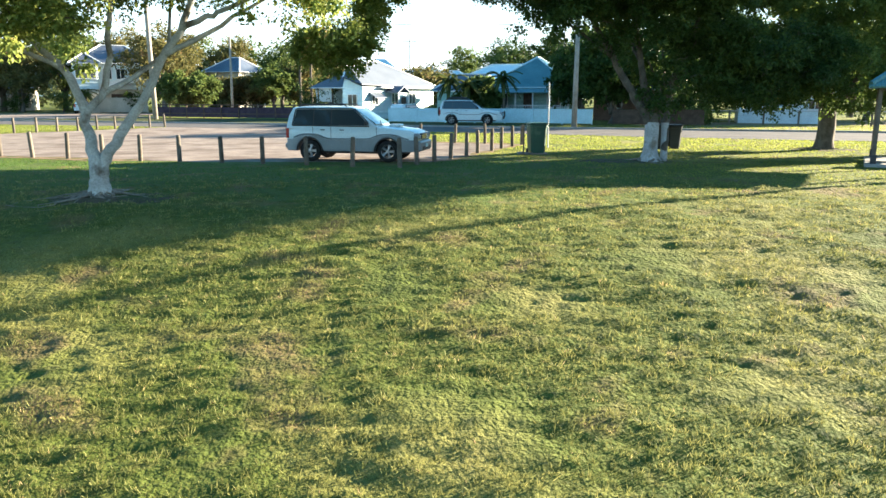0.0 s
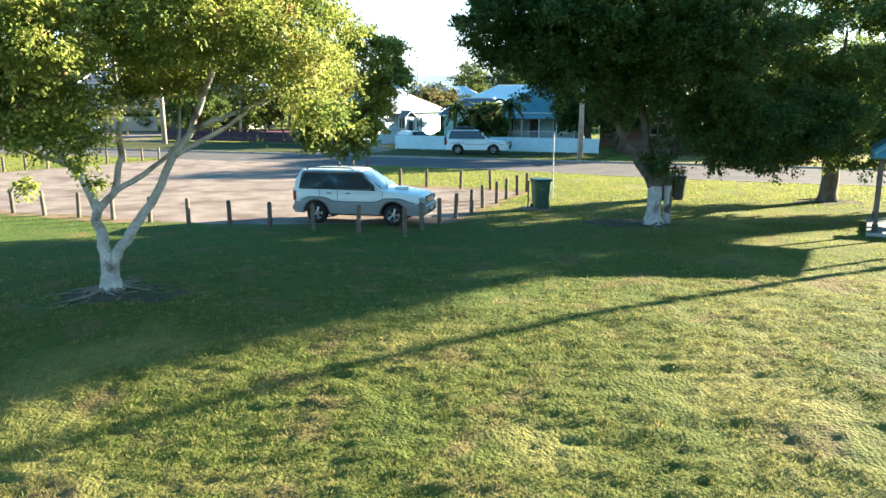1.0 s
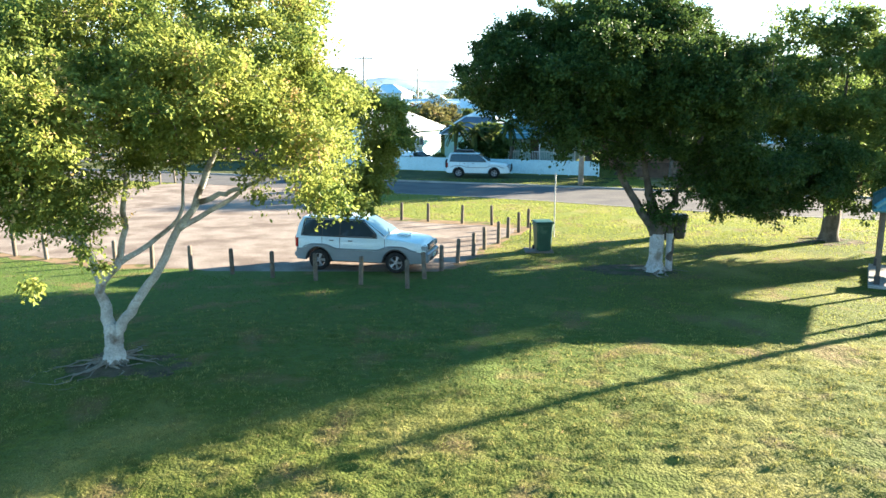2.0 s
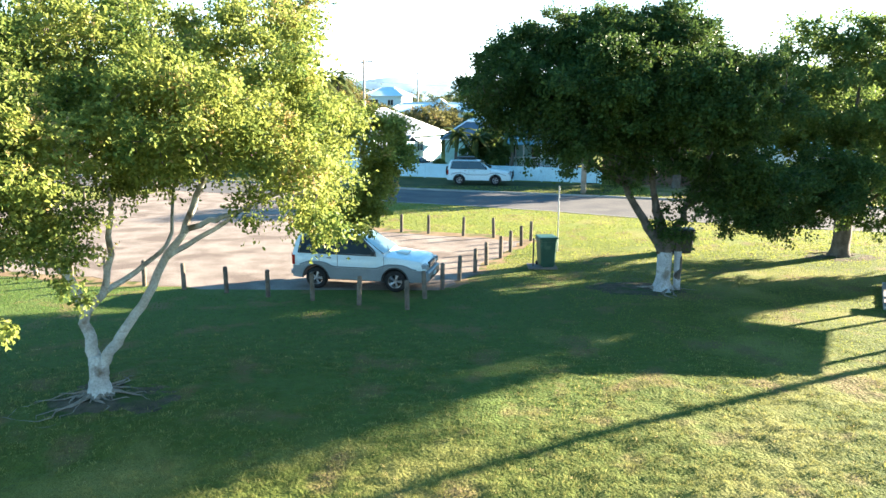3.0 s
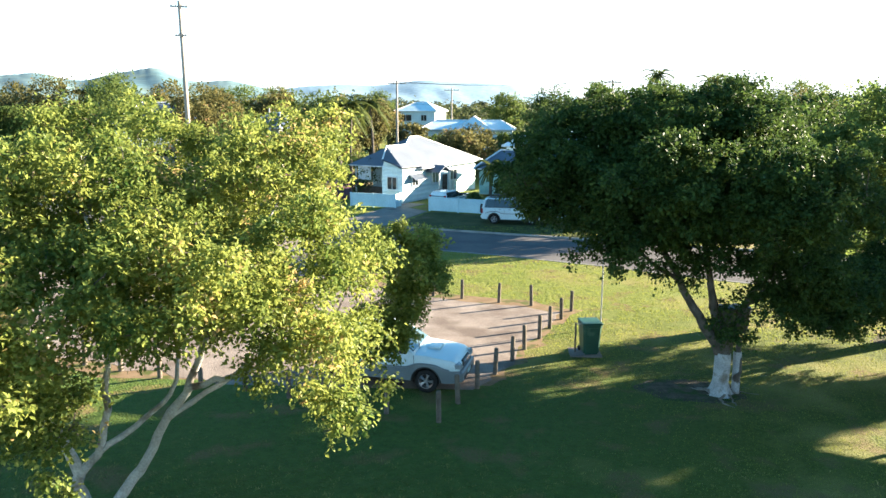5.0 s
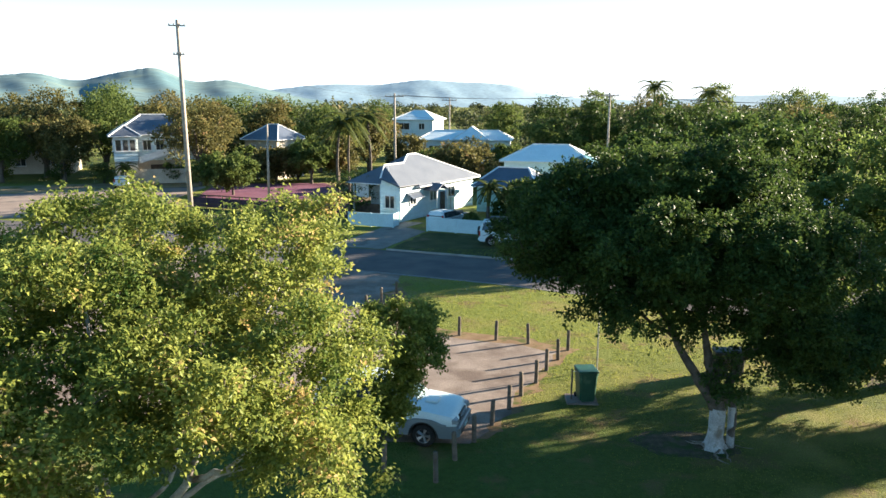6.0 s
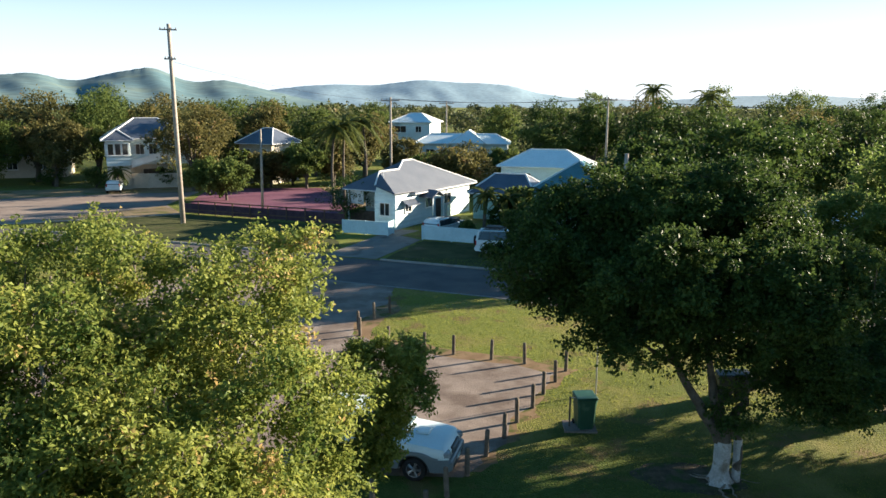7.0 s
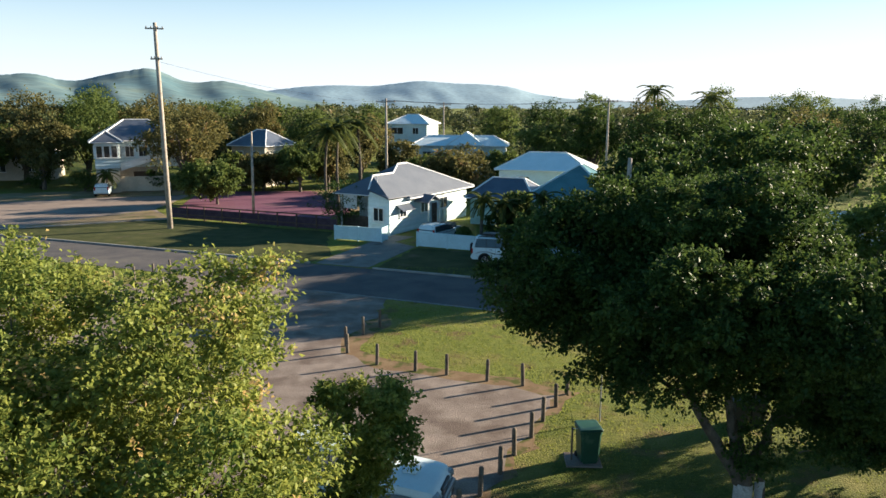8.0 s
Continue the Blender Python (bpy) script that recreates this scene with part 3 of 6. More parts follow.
sheet("dirt_margin", [(-1.2, 22.6), (3.9, 34.8), (2.2, 36.0), (-1.0, 37.1), (-3.8, 38.0), (-5.1, 39.3), (-4.9, 41.6), (-4.0, 43.6), (-7.0, 48.8), (-20.0, 53.0), (-29, 40.2), (-31, 34.5), (-24, 29.7), (-10, 25.2)],
      0.004, M_DIRT, "worn brown dirt edge between gravel and grass", "dirt", 0.35, 3)
MARGIN = [(-1.2, 22.6), (3.9, 34.8), (2.2, 36.0), (-1.0, 37.1), (-3.8, 38.0), (-5.1, 39.3), (-4.9, 41.6), (-4.0, 43.6), (-7.0, 48.8), (-20.0, 53.0), (-29, 40.2), (-31, 34.5), (-24, 29.7), (-10, 25.2)]
sheet("car_park", LOT, 0.010, M_GRAVEL, "pale pinkish-beige gravel car park surface", "car park", 0.3, 5)
STREET_NEAR = [(-62, 69), (-31, 57.9), (-20, 54.0), (-9.3, 50.0), (0.8, 46.4), (6, 43.9), (11.5, 40.8), (17.4, 38.3), (40, 31), (120, 4)]
STREET_FAR = [(120, 14.0), (40, 40.6), (10, 50.5), (0, 53.8), (-10, 57.2), (-31, 64.2), (-64, 75)]
sheet("road", STREET_NEAR + STREET_FAR, 0.016, M_ASPHALT, "dark grey asphalt street partly in tree shade", "road")
sheet("side_road", [(-110, 38), (-60, 62), (-41, 70.5), (-29.5, 77.2), (-34, 84), (-35, 97), (-45, 93), (-62, 84), (-110, 60)], 0.012, M_ASPHALT_SUNNY, "grey asphalt side street with dappled shade", "road")
sheet("driveway", [(-11.2, 57.9), (-7.3, 56.6), (-4.7, 64.4), (-6.6, 66.4), (-5.2, 69.0), (-7.0, 69.6), (-8.4, 66.6)], 0.022, M_DRIVE, "worn concrete driveway crossing the verge", "driveway", 0.05)
sheet("court", [(-31, 81.5), (-14.4, 78.6), (-13, 84), (-21, 102), (-35, 100), (-33, 90)], 0.02, M_COURT, "purplish red painted court surface", "court")

# dark sheets laid where the verges are in shade
sheet("verge", [(-40, 68.0), (-31, 64.7), (-18, 60.3), (-11.8, 58.2), (-10.6, 60.6), (-12.2, 67.0), (-12.6, 70.8), (-29.6, 77.3), (-40.5, 71.2)], 0.006, M_VERGE, "turf verge beside the court, darkened in colour for shade", "verge", 0.2, 14)
sheet("verge", [(-6.9, 56.5), (0, 54.1), (10, 50.9), (13, 57.6), (5, 60.8), (-4.5, 64.2)], 0.006, M_VERGE, "turf verge before the white fence, darkened in colour for shade", "verge", 0.15, 15)


far_grass([LOT, MARGIN, STREET_NEAR + STREET_FAR, [(-11.2, 57.9), (-7.3, 56.6), (-4.7, 64.4), (-8.4, 66.6)]])
sheet("dry_verge", [(-115, 62), (-62, 84.6), (-45, 93.6), (-35, 97.6), (-31, 103), (-46, 101.5), (-66, 93), (-118, 70)], 0.008, M_DRY_VERGE, "dry sunlit dirt verge of the side street", "verge", 0.3, 9)
sheet("dry_verge", [(-40, 71.6), (-29.8, 77.9), (-29.9, 78.3), (-34, 83), (-41, 72.2)], 0.018, M_DRY_VERGE, "dry dirt strip beside the court", "verge", 0.1, 4)
sheet("dry_verge", [(14, 50.2), (40, 41.6), (75, 31), (80, 48), (52, 58), (30, 66), (21, 64), (14.5, 58)], 0.007, M_DRY_VERGE, "dry tan dirt yard across the street", "verge", 0.3, 21)
sheet("dry_verge", [(-22, 102.5), (-12.6, 83.5), (-10.5, 86), (-8, 104)], 0.008, M_DRY_VERGE, "dry dirt ground behind the court", "verge", 0.3, 6)


def strip(name, pts, width, z0, z1, material, label, category):
    g = Geo()
    for (x, y), (X, Y) in zip(pts, pts[1:]):
        d = math.hypot(X - x, Y - y)
        g.box(((x + X) / 2, (y + Y) / 2, (z0 + z1) / 2), (d + width * 0.3, width, z1 - z0), math.degrees(math.atan2(Y - y, X - x)), 0.015)
    return single(name, g, material, label, category, kind="structure")


strip("kerb", [(-6.9, 56.2), (0, 53.85), (10, 50.55), (40, 40.65)], 0.18, 0, 0.13, M_CONCRETE, "grey concrete kerb along the street", "kerb")
strip("kerb", [(-40, 67.2), (-31, 64.25), (-18, 59.9), (-11.6, 57.8)], 0.18, 0, 0.13, M_CONCRETE, "grey concrete kerb beside the grass verge", "kerb")
strip("gutter_edge", [(-9.6, 50.1), (0.8, 46.4), (6, 43.9), (11.5, 40.8), (17.4, 38.3), (40, 31)], 0.22, -0.02, 0.024, M_PAINT_LINE, "worn pale edge strip of the road", "road edge")
strip("kerb", [(-58, 63.2), (-41, 70.6), (-29.5, 77.3)], 0.2, 0, 0.12, M_CONCRETE, "grey concrete kerb of the side street", "kerb")


def hills(name, crest, base_d, crest_d, material, label):
    """A ridge line through (azimuth in degrees, height in metres)."""
    g = Geo()
    az0, az1 = crest[0][0], crest[-1][0]
    n, rows = 260, 16
    ax, hx = [a for a, _ in crest], [h for _, h in crest]
    for i in range(n + 1):
        az = az0 + (az1 - az0) * i / n
        top = sum(float(np.interp(az + d, ax, hx)) for d in (-0.6, -0.3, 0, 0.3, 0.6)) / 5
        jag = 2.0 * noise.noise(Vector((az * 3.1, 1, 2))) + 1.2 * noise.noise(Vector((az * 8, 4, 2)))
        top *= min(1.0, (i + 1) / 10, (n + 1 - i) / 10)
        for j in range(rows + 1):
            f = j / rows
            d = base_d + (crest_d - base_d) * f + 60 * (1 - f) * noise.noise(Vector((az * 0.45 + f, f * 2, 3)))
            z = top * (f ** 1.1) * (1 + 0.45 * (1 - f) * f ** 0.3 * noise.noise(Vector((az * 0.5 + 1.2 * f, f * 2.2, 5)))) + jag * f ** 8
            g.v.append((d * math.sin(radians(az)), d * math.cos(radians(az)), z - 3 * (1 - f)))
    for i in range(n):
        for j in range(rows):
            a = i * (rows + 1) + j
            g.f.append((a, a + rows + 1, a + rows + 2, a + 1))
    return single(name, g, material, label, "hills", kind="structure", smooth=True)


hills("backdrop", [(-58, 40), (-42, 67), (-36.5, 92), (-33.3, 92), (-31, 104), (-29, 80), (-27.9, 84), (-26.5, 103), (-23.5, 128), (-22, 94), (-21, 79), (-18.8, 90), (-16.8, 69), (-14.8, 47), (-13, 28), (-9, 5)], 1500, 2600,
      M_HILL_NEAR, "wooded green hills on the horizon with bluish haze in their colour")
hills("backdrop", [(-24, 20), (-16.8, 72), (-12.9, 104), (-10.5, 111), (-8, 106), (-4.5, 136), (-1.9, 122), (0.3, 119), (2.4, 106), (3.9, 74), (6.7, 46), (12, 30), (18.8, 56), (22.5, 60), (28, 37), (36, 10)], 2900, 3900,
      M_HILL_FAR, "mountain range with pale blue haze in its colour")


# ---- trees ----
def limb_tube(g, pts, r0, r1, sides=9, wob=0.04, rng=None):
    """A limb through some points, smoothed and slightly crooked."""
    P = [Vector(p) for p in pts]
    out = []
    for i in range(len(P) - 1):
        a, b, c, d = P[max(i - 1, 0)], P[i], P[i + 1], P[min(i + 2, len(P) - 1)]
        for k in range(4):
            t = k / 4
            q = 0.5 * ((2 * b) + (c - a) * t + (2 * a - 5 * b + 4 * c - d) * t * t + (3 * b - a - 3 * c + d) * t ** 3)
            if rng is not None and out:
                q = q + Vector(rng.normal(size=3) * wob * 0.5)
            out.append(q)
    out.append(P[-1])
    n = len(out)
    g.tube(out, [r0 + (r1 - r0) * (i / (n - 1)) ** 0.8 for i in range(n)], sides)
    return out


def twigs(g, rng, nodes, clumps, share, r=0.02):
    """Thin crooked branches, growing from the limbs out from clump to clump."""
    N = np.array([list(p) for p in nodes])
    near = np.array([((N - c) ** 2).sum(1).min() for c in clumps])
    for k in np.argsort(near):
        c = clumps[k]
        d = ((N - c) ** 2).sum(1)
        s = N[int(np.argmin(d))]
        span = math.sqrt(d.min())
        N = np.vstack([N, c, s * 0.5 + c * 0.5])
        if span > 1.5 or rng.random() > share:
            continue
        pts = [s]
        for t in (0.3, 0.55, 0.8):
            pts.append(s * (1 - t) + c * t + np.array([0, 0, 0.10 * span]) * math.sin(3.1 * t) + rng.normal(size=3) * 0.09 * span)
        w = r * (0.5 + 0.5 * span)
        g.tube(pts + [c], [w, w * 0.85, w * 0.65, w * 0.45, w * 0.25], 4, False)


def big_tree(name, at, lobes, limbs, trunk_pts, radii, leaf, bark, label, seed, count, each, length, clump=0.45, flare=1.6, wash=None, roots=0, inner=0.55, twig=0.7, droop=0.35, low_growth=(), space=0.0, sprigs=(), mounds=None):
    """A tree with a trunk, crooked limbs, twigs and a crown of single leaves."""
    rng = np.random.default_rng(seed)
    base = thing(name, pose(*at), label, "tree", "park trees")
    g = Geo()
    pts = limb_tube(g, trunk_pts, radii[0], radii[1], 12, 0.01, rng)
    for i, vert in enumerate(g.v):
        k = max(0.0, 1 - vert[2] / 0.45)
        a = math.atan2(vert[1], vert[0])
        s = 1 + (flare - 1) * k * k * (0.8 + 0.35 * math.sin(a * 5 + seed)) + 0.05 * math.sin(a * 3 + vert[2] * 4)
        g.v[i] = (vert[0] * s, vert[1] * s, vert[2])
    trunk = part("trunk", g, bark, base, smooth=True)
    nodes = []
    for pl, r0, r1 in limbs:
        gl = Geo()
        out = limb_tube(gl, pl, r0, r1, 8, 0.05, rng)
        nodes += out[len(out) // 3:]
        part("limb", gl, bark, base, smooth=True)
    inset = 0.3 * clump + (0.5 * mounds[0] if mounds else 0.0)
    lobes = [(*L[:3], *(max(0.25, k - inset) for k in L[3:])) for L in lobes]
    clumps = crown_clumps(rng, lobes, count, inner, space, 0.45 if mounds else 0.67)
    if mounds:
        size, k = mounds
        swell = np.repeat(size * (0.7 + 0.6 * rng.random(len(clumps))), k)
        out = rand_unit(rng, len(swell))
        out[:, 2] = np.where(out[:, 2] < -0.3, -out[:, 2], out[:, 2])
        clumps = np.repeat(clumps, k, axis=0) + out * (swell * (0.7 + 0.3 * rng.random(len(swell))))[:, None] * np.array([1, 1, 0.8])
    gt = Geo()
    twigs(gt, rng, nodes, clumps, twig)
    tagged(part("twig_growth", gt, M_BARK_DARK, base), kind="stuff")
    r = clump * (0.7 + 0.6 * rng.random(len(clumps)))
    if low_growth:
        more = crown_clumps(rng, low_growth, 32, 0.45, 0.38)
        thick = sprays_about(rng, more, 0.45 * (0.6 + 0.7 * rng.random(len(more))), 900, length, droop)
    grown = sprays_about(rng, clumps, r, each, length, droop, per=12 if mounds else 18)
    if low_growth:
        grown = tuple(np.concatenate(pair) for pair in zip(grown, thick))
    if sprigs:
        loose = leaves_about(rng, np.array([q[:3] for q in sprigs]), np.array([q[3] for q in sprigs]), 130, length, 0.6, 1.0, 0.2)
        grown = tuple(np.concatenate(pair) for pair in zip(grown, loose))
    part("crown", leaf_mesh("crown", *grown, leaf), leaf, base)
    if wash:
        gw = Geo()
        n = max(2, sum(1 for p in pts if p.z < wash))
        ring = pts[:n]
        gw.tube(ring, [radii[0] * 1.03] * n, 12, False)
        for i, vert in enumerate(gw.v):
            k = max(0.0, 1 - vert[2] / 0.45)
            a = math.atan2(vert[1], vert[0])
            s = 1 + (flare - 1) * k * k * (0.8 + 0.35 * math.sin(a * 5 + seed)) + 0.05 * math.sin(a * 3 + vert[2] * 4)
            gw.v[i] = (vert[0] * s, vert[1] * s, vert[2])
        part("limewash", gw, M_LIMEWASH, trunk, "white limewash band", smooth=True)
        for pl, r0, r1 in limbs:
            if pl[0][2] < 0:
                low = [p for p in pl if p[2] < wash] + [tuple(Vector(pl[1]).lerp(Vector(pl[2]), 0.75))]
                part("limewash", Geo().tube(low, [r0 * 1.12] * len(low), 9, False), M_LIMEWASH, base, "white limewash band", smooth=True)
    for k in range(roots):
        gr = Geo()
        a = 2 * math.pi * k / roots + rng.normal() * 0.3
        ln = 0.5 + 1.2 * rng.random() ** 1.6
        ps, h, thick = [], 0.12, 0.018 + 0.026 * rng.random() ** 2
        for j in range(9):
            t = j / 8
            a += rng.normal() * 0.16
            a2 = a
            x, y = math.cos(a2) * (0.14 + ln * t), math.sin(a2) * (0.14 + ln * t)
            ps.append((x, y, ground_z(at[0] + x, at[1] + y) - at[2] + h * (1 - t) ** 3 + 0.028 - 0.045 * t + 0.012 * rng.normal()))
        gr.tube(ps, [thick * ((1 - t0 / 8) ** 1.2 + 0.25) for t0 in range(9)], 6)
        part("root", gr, M_ROOT, base, smooth=True)
    return base


# pale-barked tree with a forked trunk: limbs are relative to its foot
LEFT_LOBES = [(0.0, 2.2, 7.0, 2.2, 2.3, 1.7), (0.3, -0.4, 6.6, 2.2, 2.0, 1.7), (3.0, 1.6, 6.9, 1.6, 1.8, 1.4), (3.7, 2.5, 7.75, 0.9, 0.9, 0.85), (3.8, -0.2, 5.8, 1.4, 1.7, 1.4), (4.4, 1.4, 5.6, 1.0, 1.1, 1.0),
              (4.2, -0.5, 4.5, 1.0, 1.1, 0.9), (4.7, 0.3, 4.2, 0.9, 0.9, 0.65), (2.6, -1.6, 5.6, 1.7, 1.5, 1.4), (-2.6, 0.5, 6.2, 2.2, 2.4, 2.1), (-4.2, 0.0, 5.0, 1.8, 2.0, 1.7), (-3.0, -0.6, 3.9, 1.5, 1.5, 1.1), (-4.6, -0.3, 3.7, 1.5, 1.5, 1.2), (-2.0, -1.6, 3.9, 1.3, 1.2, 1.0), (-3.2, -1.4, 2.9, 0.9, 0.9, 0.8), (-1.3, -1.8, 4.6, 1.5, 1.4, 1.1),
              (1.6, -0.6, 5.6, 1.6, 1.5, 1.2), (-0.9, -0.4, 4.1, 0.9, 0.9, 0.7), (0.2, -2.0, 3.7, 1.1, 1.0, 1.0), (-0.9, -1.2, 3.6, 1.0, 1.0, 0.9), (-1.5, 0.6, 3.8, 0.9, 0.9, 0.7), (0.6, 0.9, 4.3, 1.0, 0.9, 0.7), (1.6, 1.3, 4.4, 0.8, 0.8, 0.65), (1.2, 2.6, 5.2, 2.2, 1.6, 1.5), (0.4, -3.2, 5.3, 1.7, 1.3, 1.2), (-1.6, -3.0, 5.6, 1.7, 1.4, 1.3), (4.7, -1.4, 4.7, 1.0, 0.9, 0.9), (5.0, -1.6, 4.0, 0.7, 0.6, 0.6)]
LEFT_LIMBS = [([(0.04, 0, 0.45), (0.18, 0, 0.82), (0.5, 0.0, 1.33), (1.0, 0.05, 1.95), (1.5, 0.05, 2.85), (2.05, 0.1, 3.7), (2.5, 0.2, 4.9), (2.9, 0.2, 6.2)], 0.145, 0.05),
              ([(1.95, 0.1, 3.5), (2.5, 0.0, 3.75), (3.2, -0.1, 4.0), (4.4, 0.1, 4.5)], 0.075, 0.03),
              ([(1.6, 0.05, 3.0), (2.4, 0.5, 3.5), (3.4, 0.8, 4.1), (4.5, 1.0, 4.7)], 0.07, 0.02),
              ([(-0.04, 0.02, 0.6), (-0.1, 0.05, 1.0), (-0.2, 0.1, 1.6), (-0.4, 0.1, 2.5), (-1.0, 0.1, 3.15), (-2.0, 0.2, 4.3), (-3.2, 0.2, 5.6)], 0.165, 0.04),
              ([(-0.25, 0.1, 1.7), (0.2, 0.3, 2.4), (0.3, 0.4, 3.6), (0.4, 0.4, 4.3), (0.2, 0.4, 6.6)], 0.10, 0.03),
              ([(0.15, 0.25, 2.2), (0.85, 0.7, 2.7), (1.3, 1.1, 3.3), (1.0, 2.4, 4.8)], 0.07, 0.03),
              ([(-0.6, 0.1, 2.7), (-1.6, -0.6, 3.3), (-2.6, -1.4, 4.0)], 0.06, 0.025),
              ([(-1.5, 0.15, 3.7), (-3.2, 0.3, 3.9), (-4.8, 0.5, 4.5)], 0.06, 0.025),
              ([(2.5, 0.2, 4.9), (3.1, 0.5, 6.0), (3.5, 1.2, 6.9)], 0.05, 0.015)]
big_tree("tree", (-7.4, 16.0, 0.06), LEFT_LOBES, LEFT_LIMBS, [(0, 0, -0.1), (0.0, 0.0, 0.25), (0.0, 0, 0.55), (-0.04, 0.02, 0.9)], (0.26, 0.14), M_LEAF_LIGHT, M_BARK,
         "forked pale-barked tree with sunlit yellow-green leaves and surface roots", 21, 270, 150, 0.088, 0.40, 1.35, None, 34, inner=0.6, droop=0.15, space=0.66, mounds=(0.40, 6), low_growth=[(5.75, 4.3, 4.9, 0.6, 0.6, 0.7), (5.4, 4.2, 4.0, 0.45, 0.45, 0.5), (5.2, 4.0, 3.5, 0.4, 0.4, 0.45), (5.0, 4.0, 5.4, 0.5, 0.5, 0.4), (4.7, 4.0, 3.3, 0.5, 0.5, 0.5), (4.2, 3.8, 3.4, 0.5, 0.5, 0.5)],
         sprigs=[(5.3, -1.65, 3.7, 0.35), (5.0, -1.6, 4.0, 0.4), (4.6, -1.5, 4.2, 0.4), (1.0, -4.6, 2.86, 0.2), (0.75, -2.3, 2.9, 0.3), (0.55, -2.2, 3.35, 0.35), (0.9, -2.1, 2.6, 0.2), (4.9, 0.2, 3.5, 0.4), (4.2, 0.0, 3.6, 0.4), (3.4, -0.2, 3.7, 0.4), (5.5, 0.4, 3.5, 0.3)])

RIGHT_LOBES = [(-4.88, 0.25, 6.7, 1.85, 2.0, 1.35), (-4.18, 0.75, 7.7, 1.4, 1.5, 1.15), (-4.18, -0.15, 5.4, 1.3, 1.5, 1.1), (-2.08, 0.75, 7.8, 1.8, 2.2, 1.45), (0.22, 0.85, 8.0, 1.7, 2.0, 1.3), (-2.28, -0.35, 5.9, 2.5, 3.2, 1.9), (0.32, -1.95, 6.0, 1.8, 2.0, 1.8),
               (1.12, 0.85, 6.2, 1.8, 2.4, 1.8), (-0.48, 3.45, 6.5, 2.8, 2.0, 2.4), (-2.78, -0.85, 4.8, 1.6, 1.6, 0.85), (1.42, -0.75, 4.6, 1.2, 1.5, 1.2), (2.32, 0.75, 3.9, 1.0, 1.2, 0.8), (-2.48, -2.75, 6.6, 1.7, 1.3, 1.3), (2.82, -0.05, 2.8, 0.7, 0.7, 0.5),
               (2.02, -1.75, 6.2, 1.1, 1.3, 1.3), (2.02, 0.65, 3.7, 1.3, 1.4, 0.9), (3.12, 0.75, 3.0, 1.0, 1.0, 0.9), (3.02, -0.65, 3.3, 1.1, 1.0, 0.9), (1.82, -1.25, 4.0, 1.0, 1.0, 0.8), (4.22, 0.95, 3.4, 1.0, 1.0, 0.9), (3.62, 1.75, 3.2, 1.2, 1.2, 1.1),
               (4.82, 1.35, 3.1, 1.0, 1.0, 0.9), (5.62, 1.95, 3.6, 1.1, 1.1, 1.0), (-0.48, -1.55, 4.7, 1.2, 1.1, 0.8), (-3.88, -0.35, 4.8, 1.4, 1.3, 1.0), (-2.78, -1.15, 4.4, 1.3, 1.1, 0.9), (-0.88, -0.75, 4.0, 1.1, 1.0, 0.9), (1.32, -0.45, 3.7, 1.1, 1.0, 0.9),
               (-5.48, 0.2, 5.9, 1.2, 1.4, 1.1), (-5.2, 0.1, 5.2, 0.9, 1.0, 0.8), (2.4, 0.5, 2.7, 1.5, 1.4, 1.25), (3.8, 1.3, 2.4, 1.6, 1.5, 1.25), (5.1, 1.9, 2.5, 1.6, 1.5, 1.25), (6.2, 2.2, 3.0, 1.6, 1.5, 1.3), (1.5, -0.2, 3.1, 1.3, 1.2, 1.1)]
RIGHT_LIMBS = [([(-0.06, 0.03, 1.3), (-0.54, 0.12, 2.1), (-1.2, 0.25, 3.2), (-2.08, 0.53, 4.8), (-3.28, 0.55, 6.2)], 0.19, 0.05),
               ([(0.04, 0.04, 1.4), (-0.23, 0.26, 2.4), (-0.4, 0.38, 3.5), (-0.78, 0.55, 5.6), (-1.18, 0.55, 7.6)], 0.17, 0.05),
               ([(0.14, 0.04, 1.4), (0.57, 0.26, 2.4), (1.0, 0.36, 3.3), (1.62, 0.55, 5.0), (2.02, 0.45, 7.2)], 0.16, 0.04),
               ([(0.78, 0.3, 2.8), (1.8, 0.56, 3.3), (3.01, 0.7, 3.7), (4.11, 0.79, 3.6), (5.41, 1.49, 3.6)], 0.09, 0.03),
               ([(-1.4, 0.28, 3.5), (-2.48, 0.06, 4.2), (-3.88, 0.25, 5.2)], 0.08, 0.03),
               ([(0.06, 0.31, 2.0), (-0.1, 1.67, 3.4), (-0.38, 3.05, 5.0)], 0.1, 0.03),
               ([(0.52, 0.15, -0.05), (0.52, 0.15, 0.7), (0.51, 0.18, 1.5), (0.37, 0.24, 2.2)], 0.11, 0.09)]
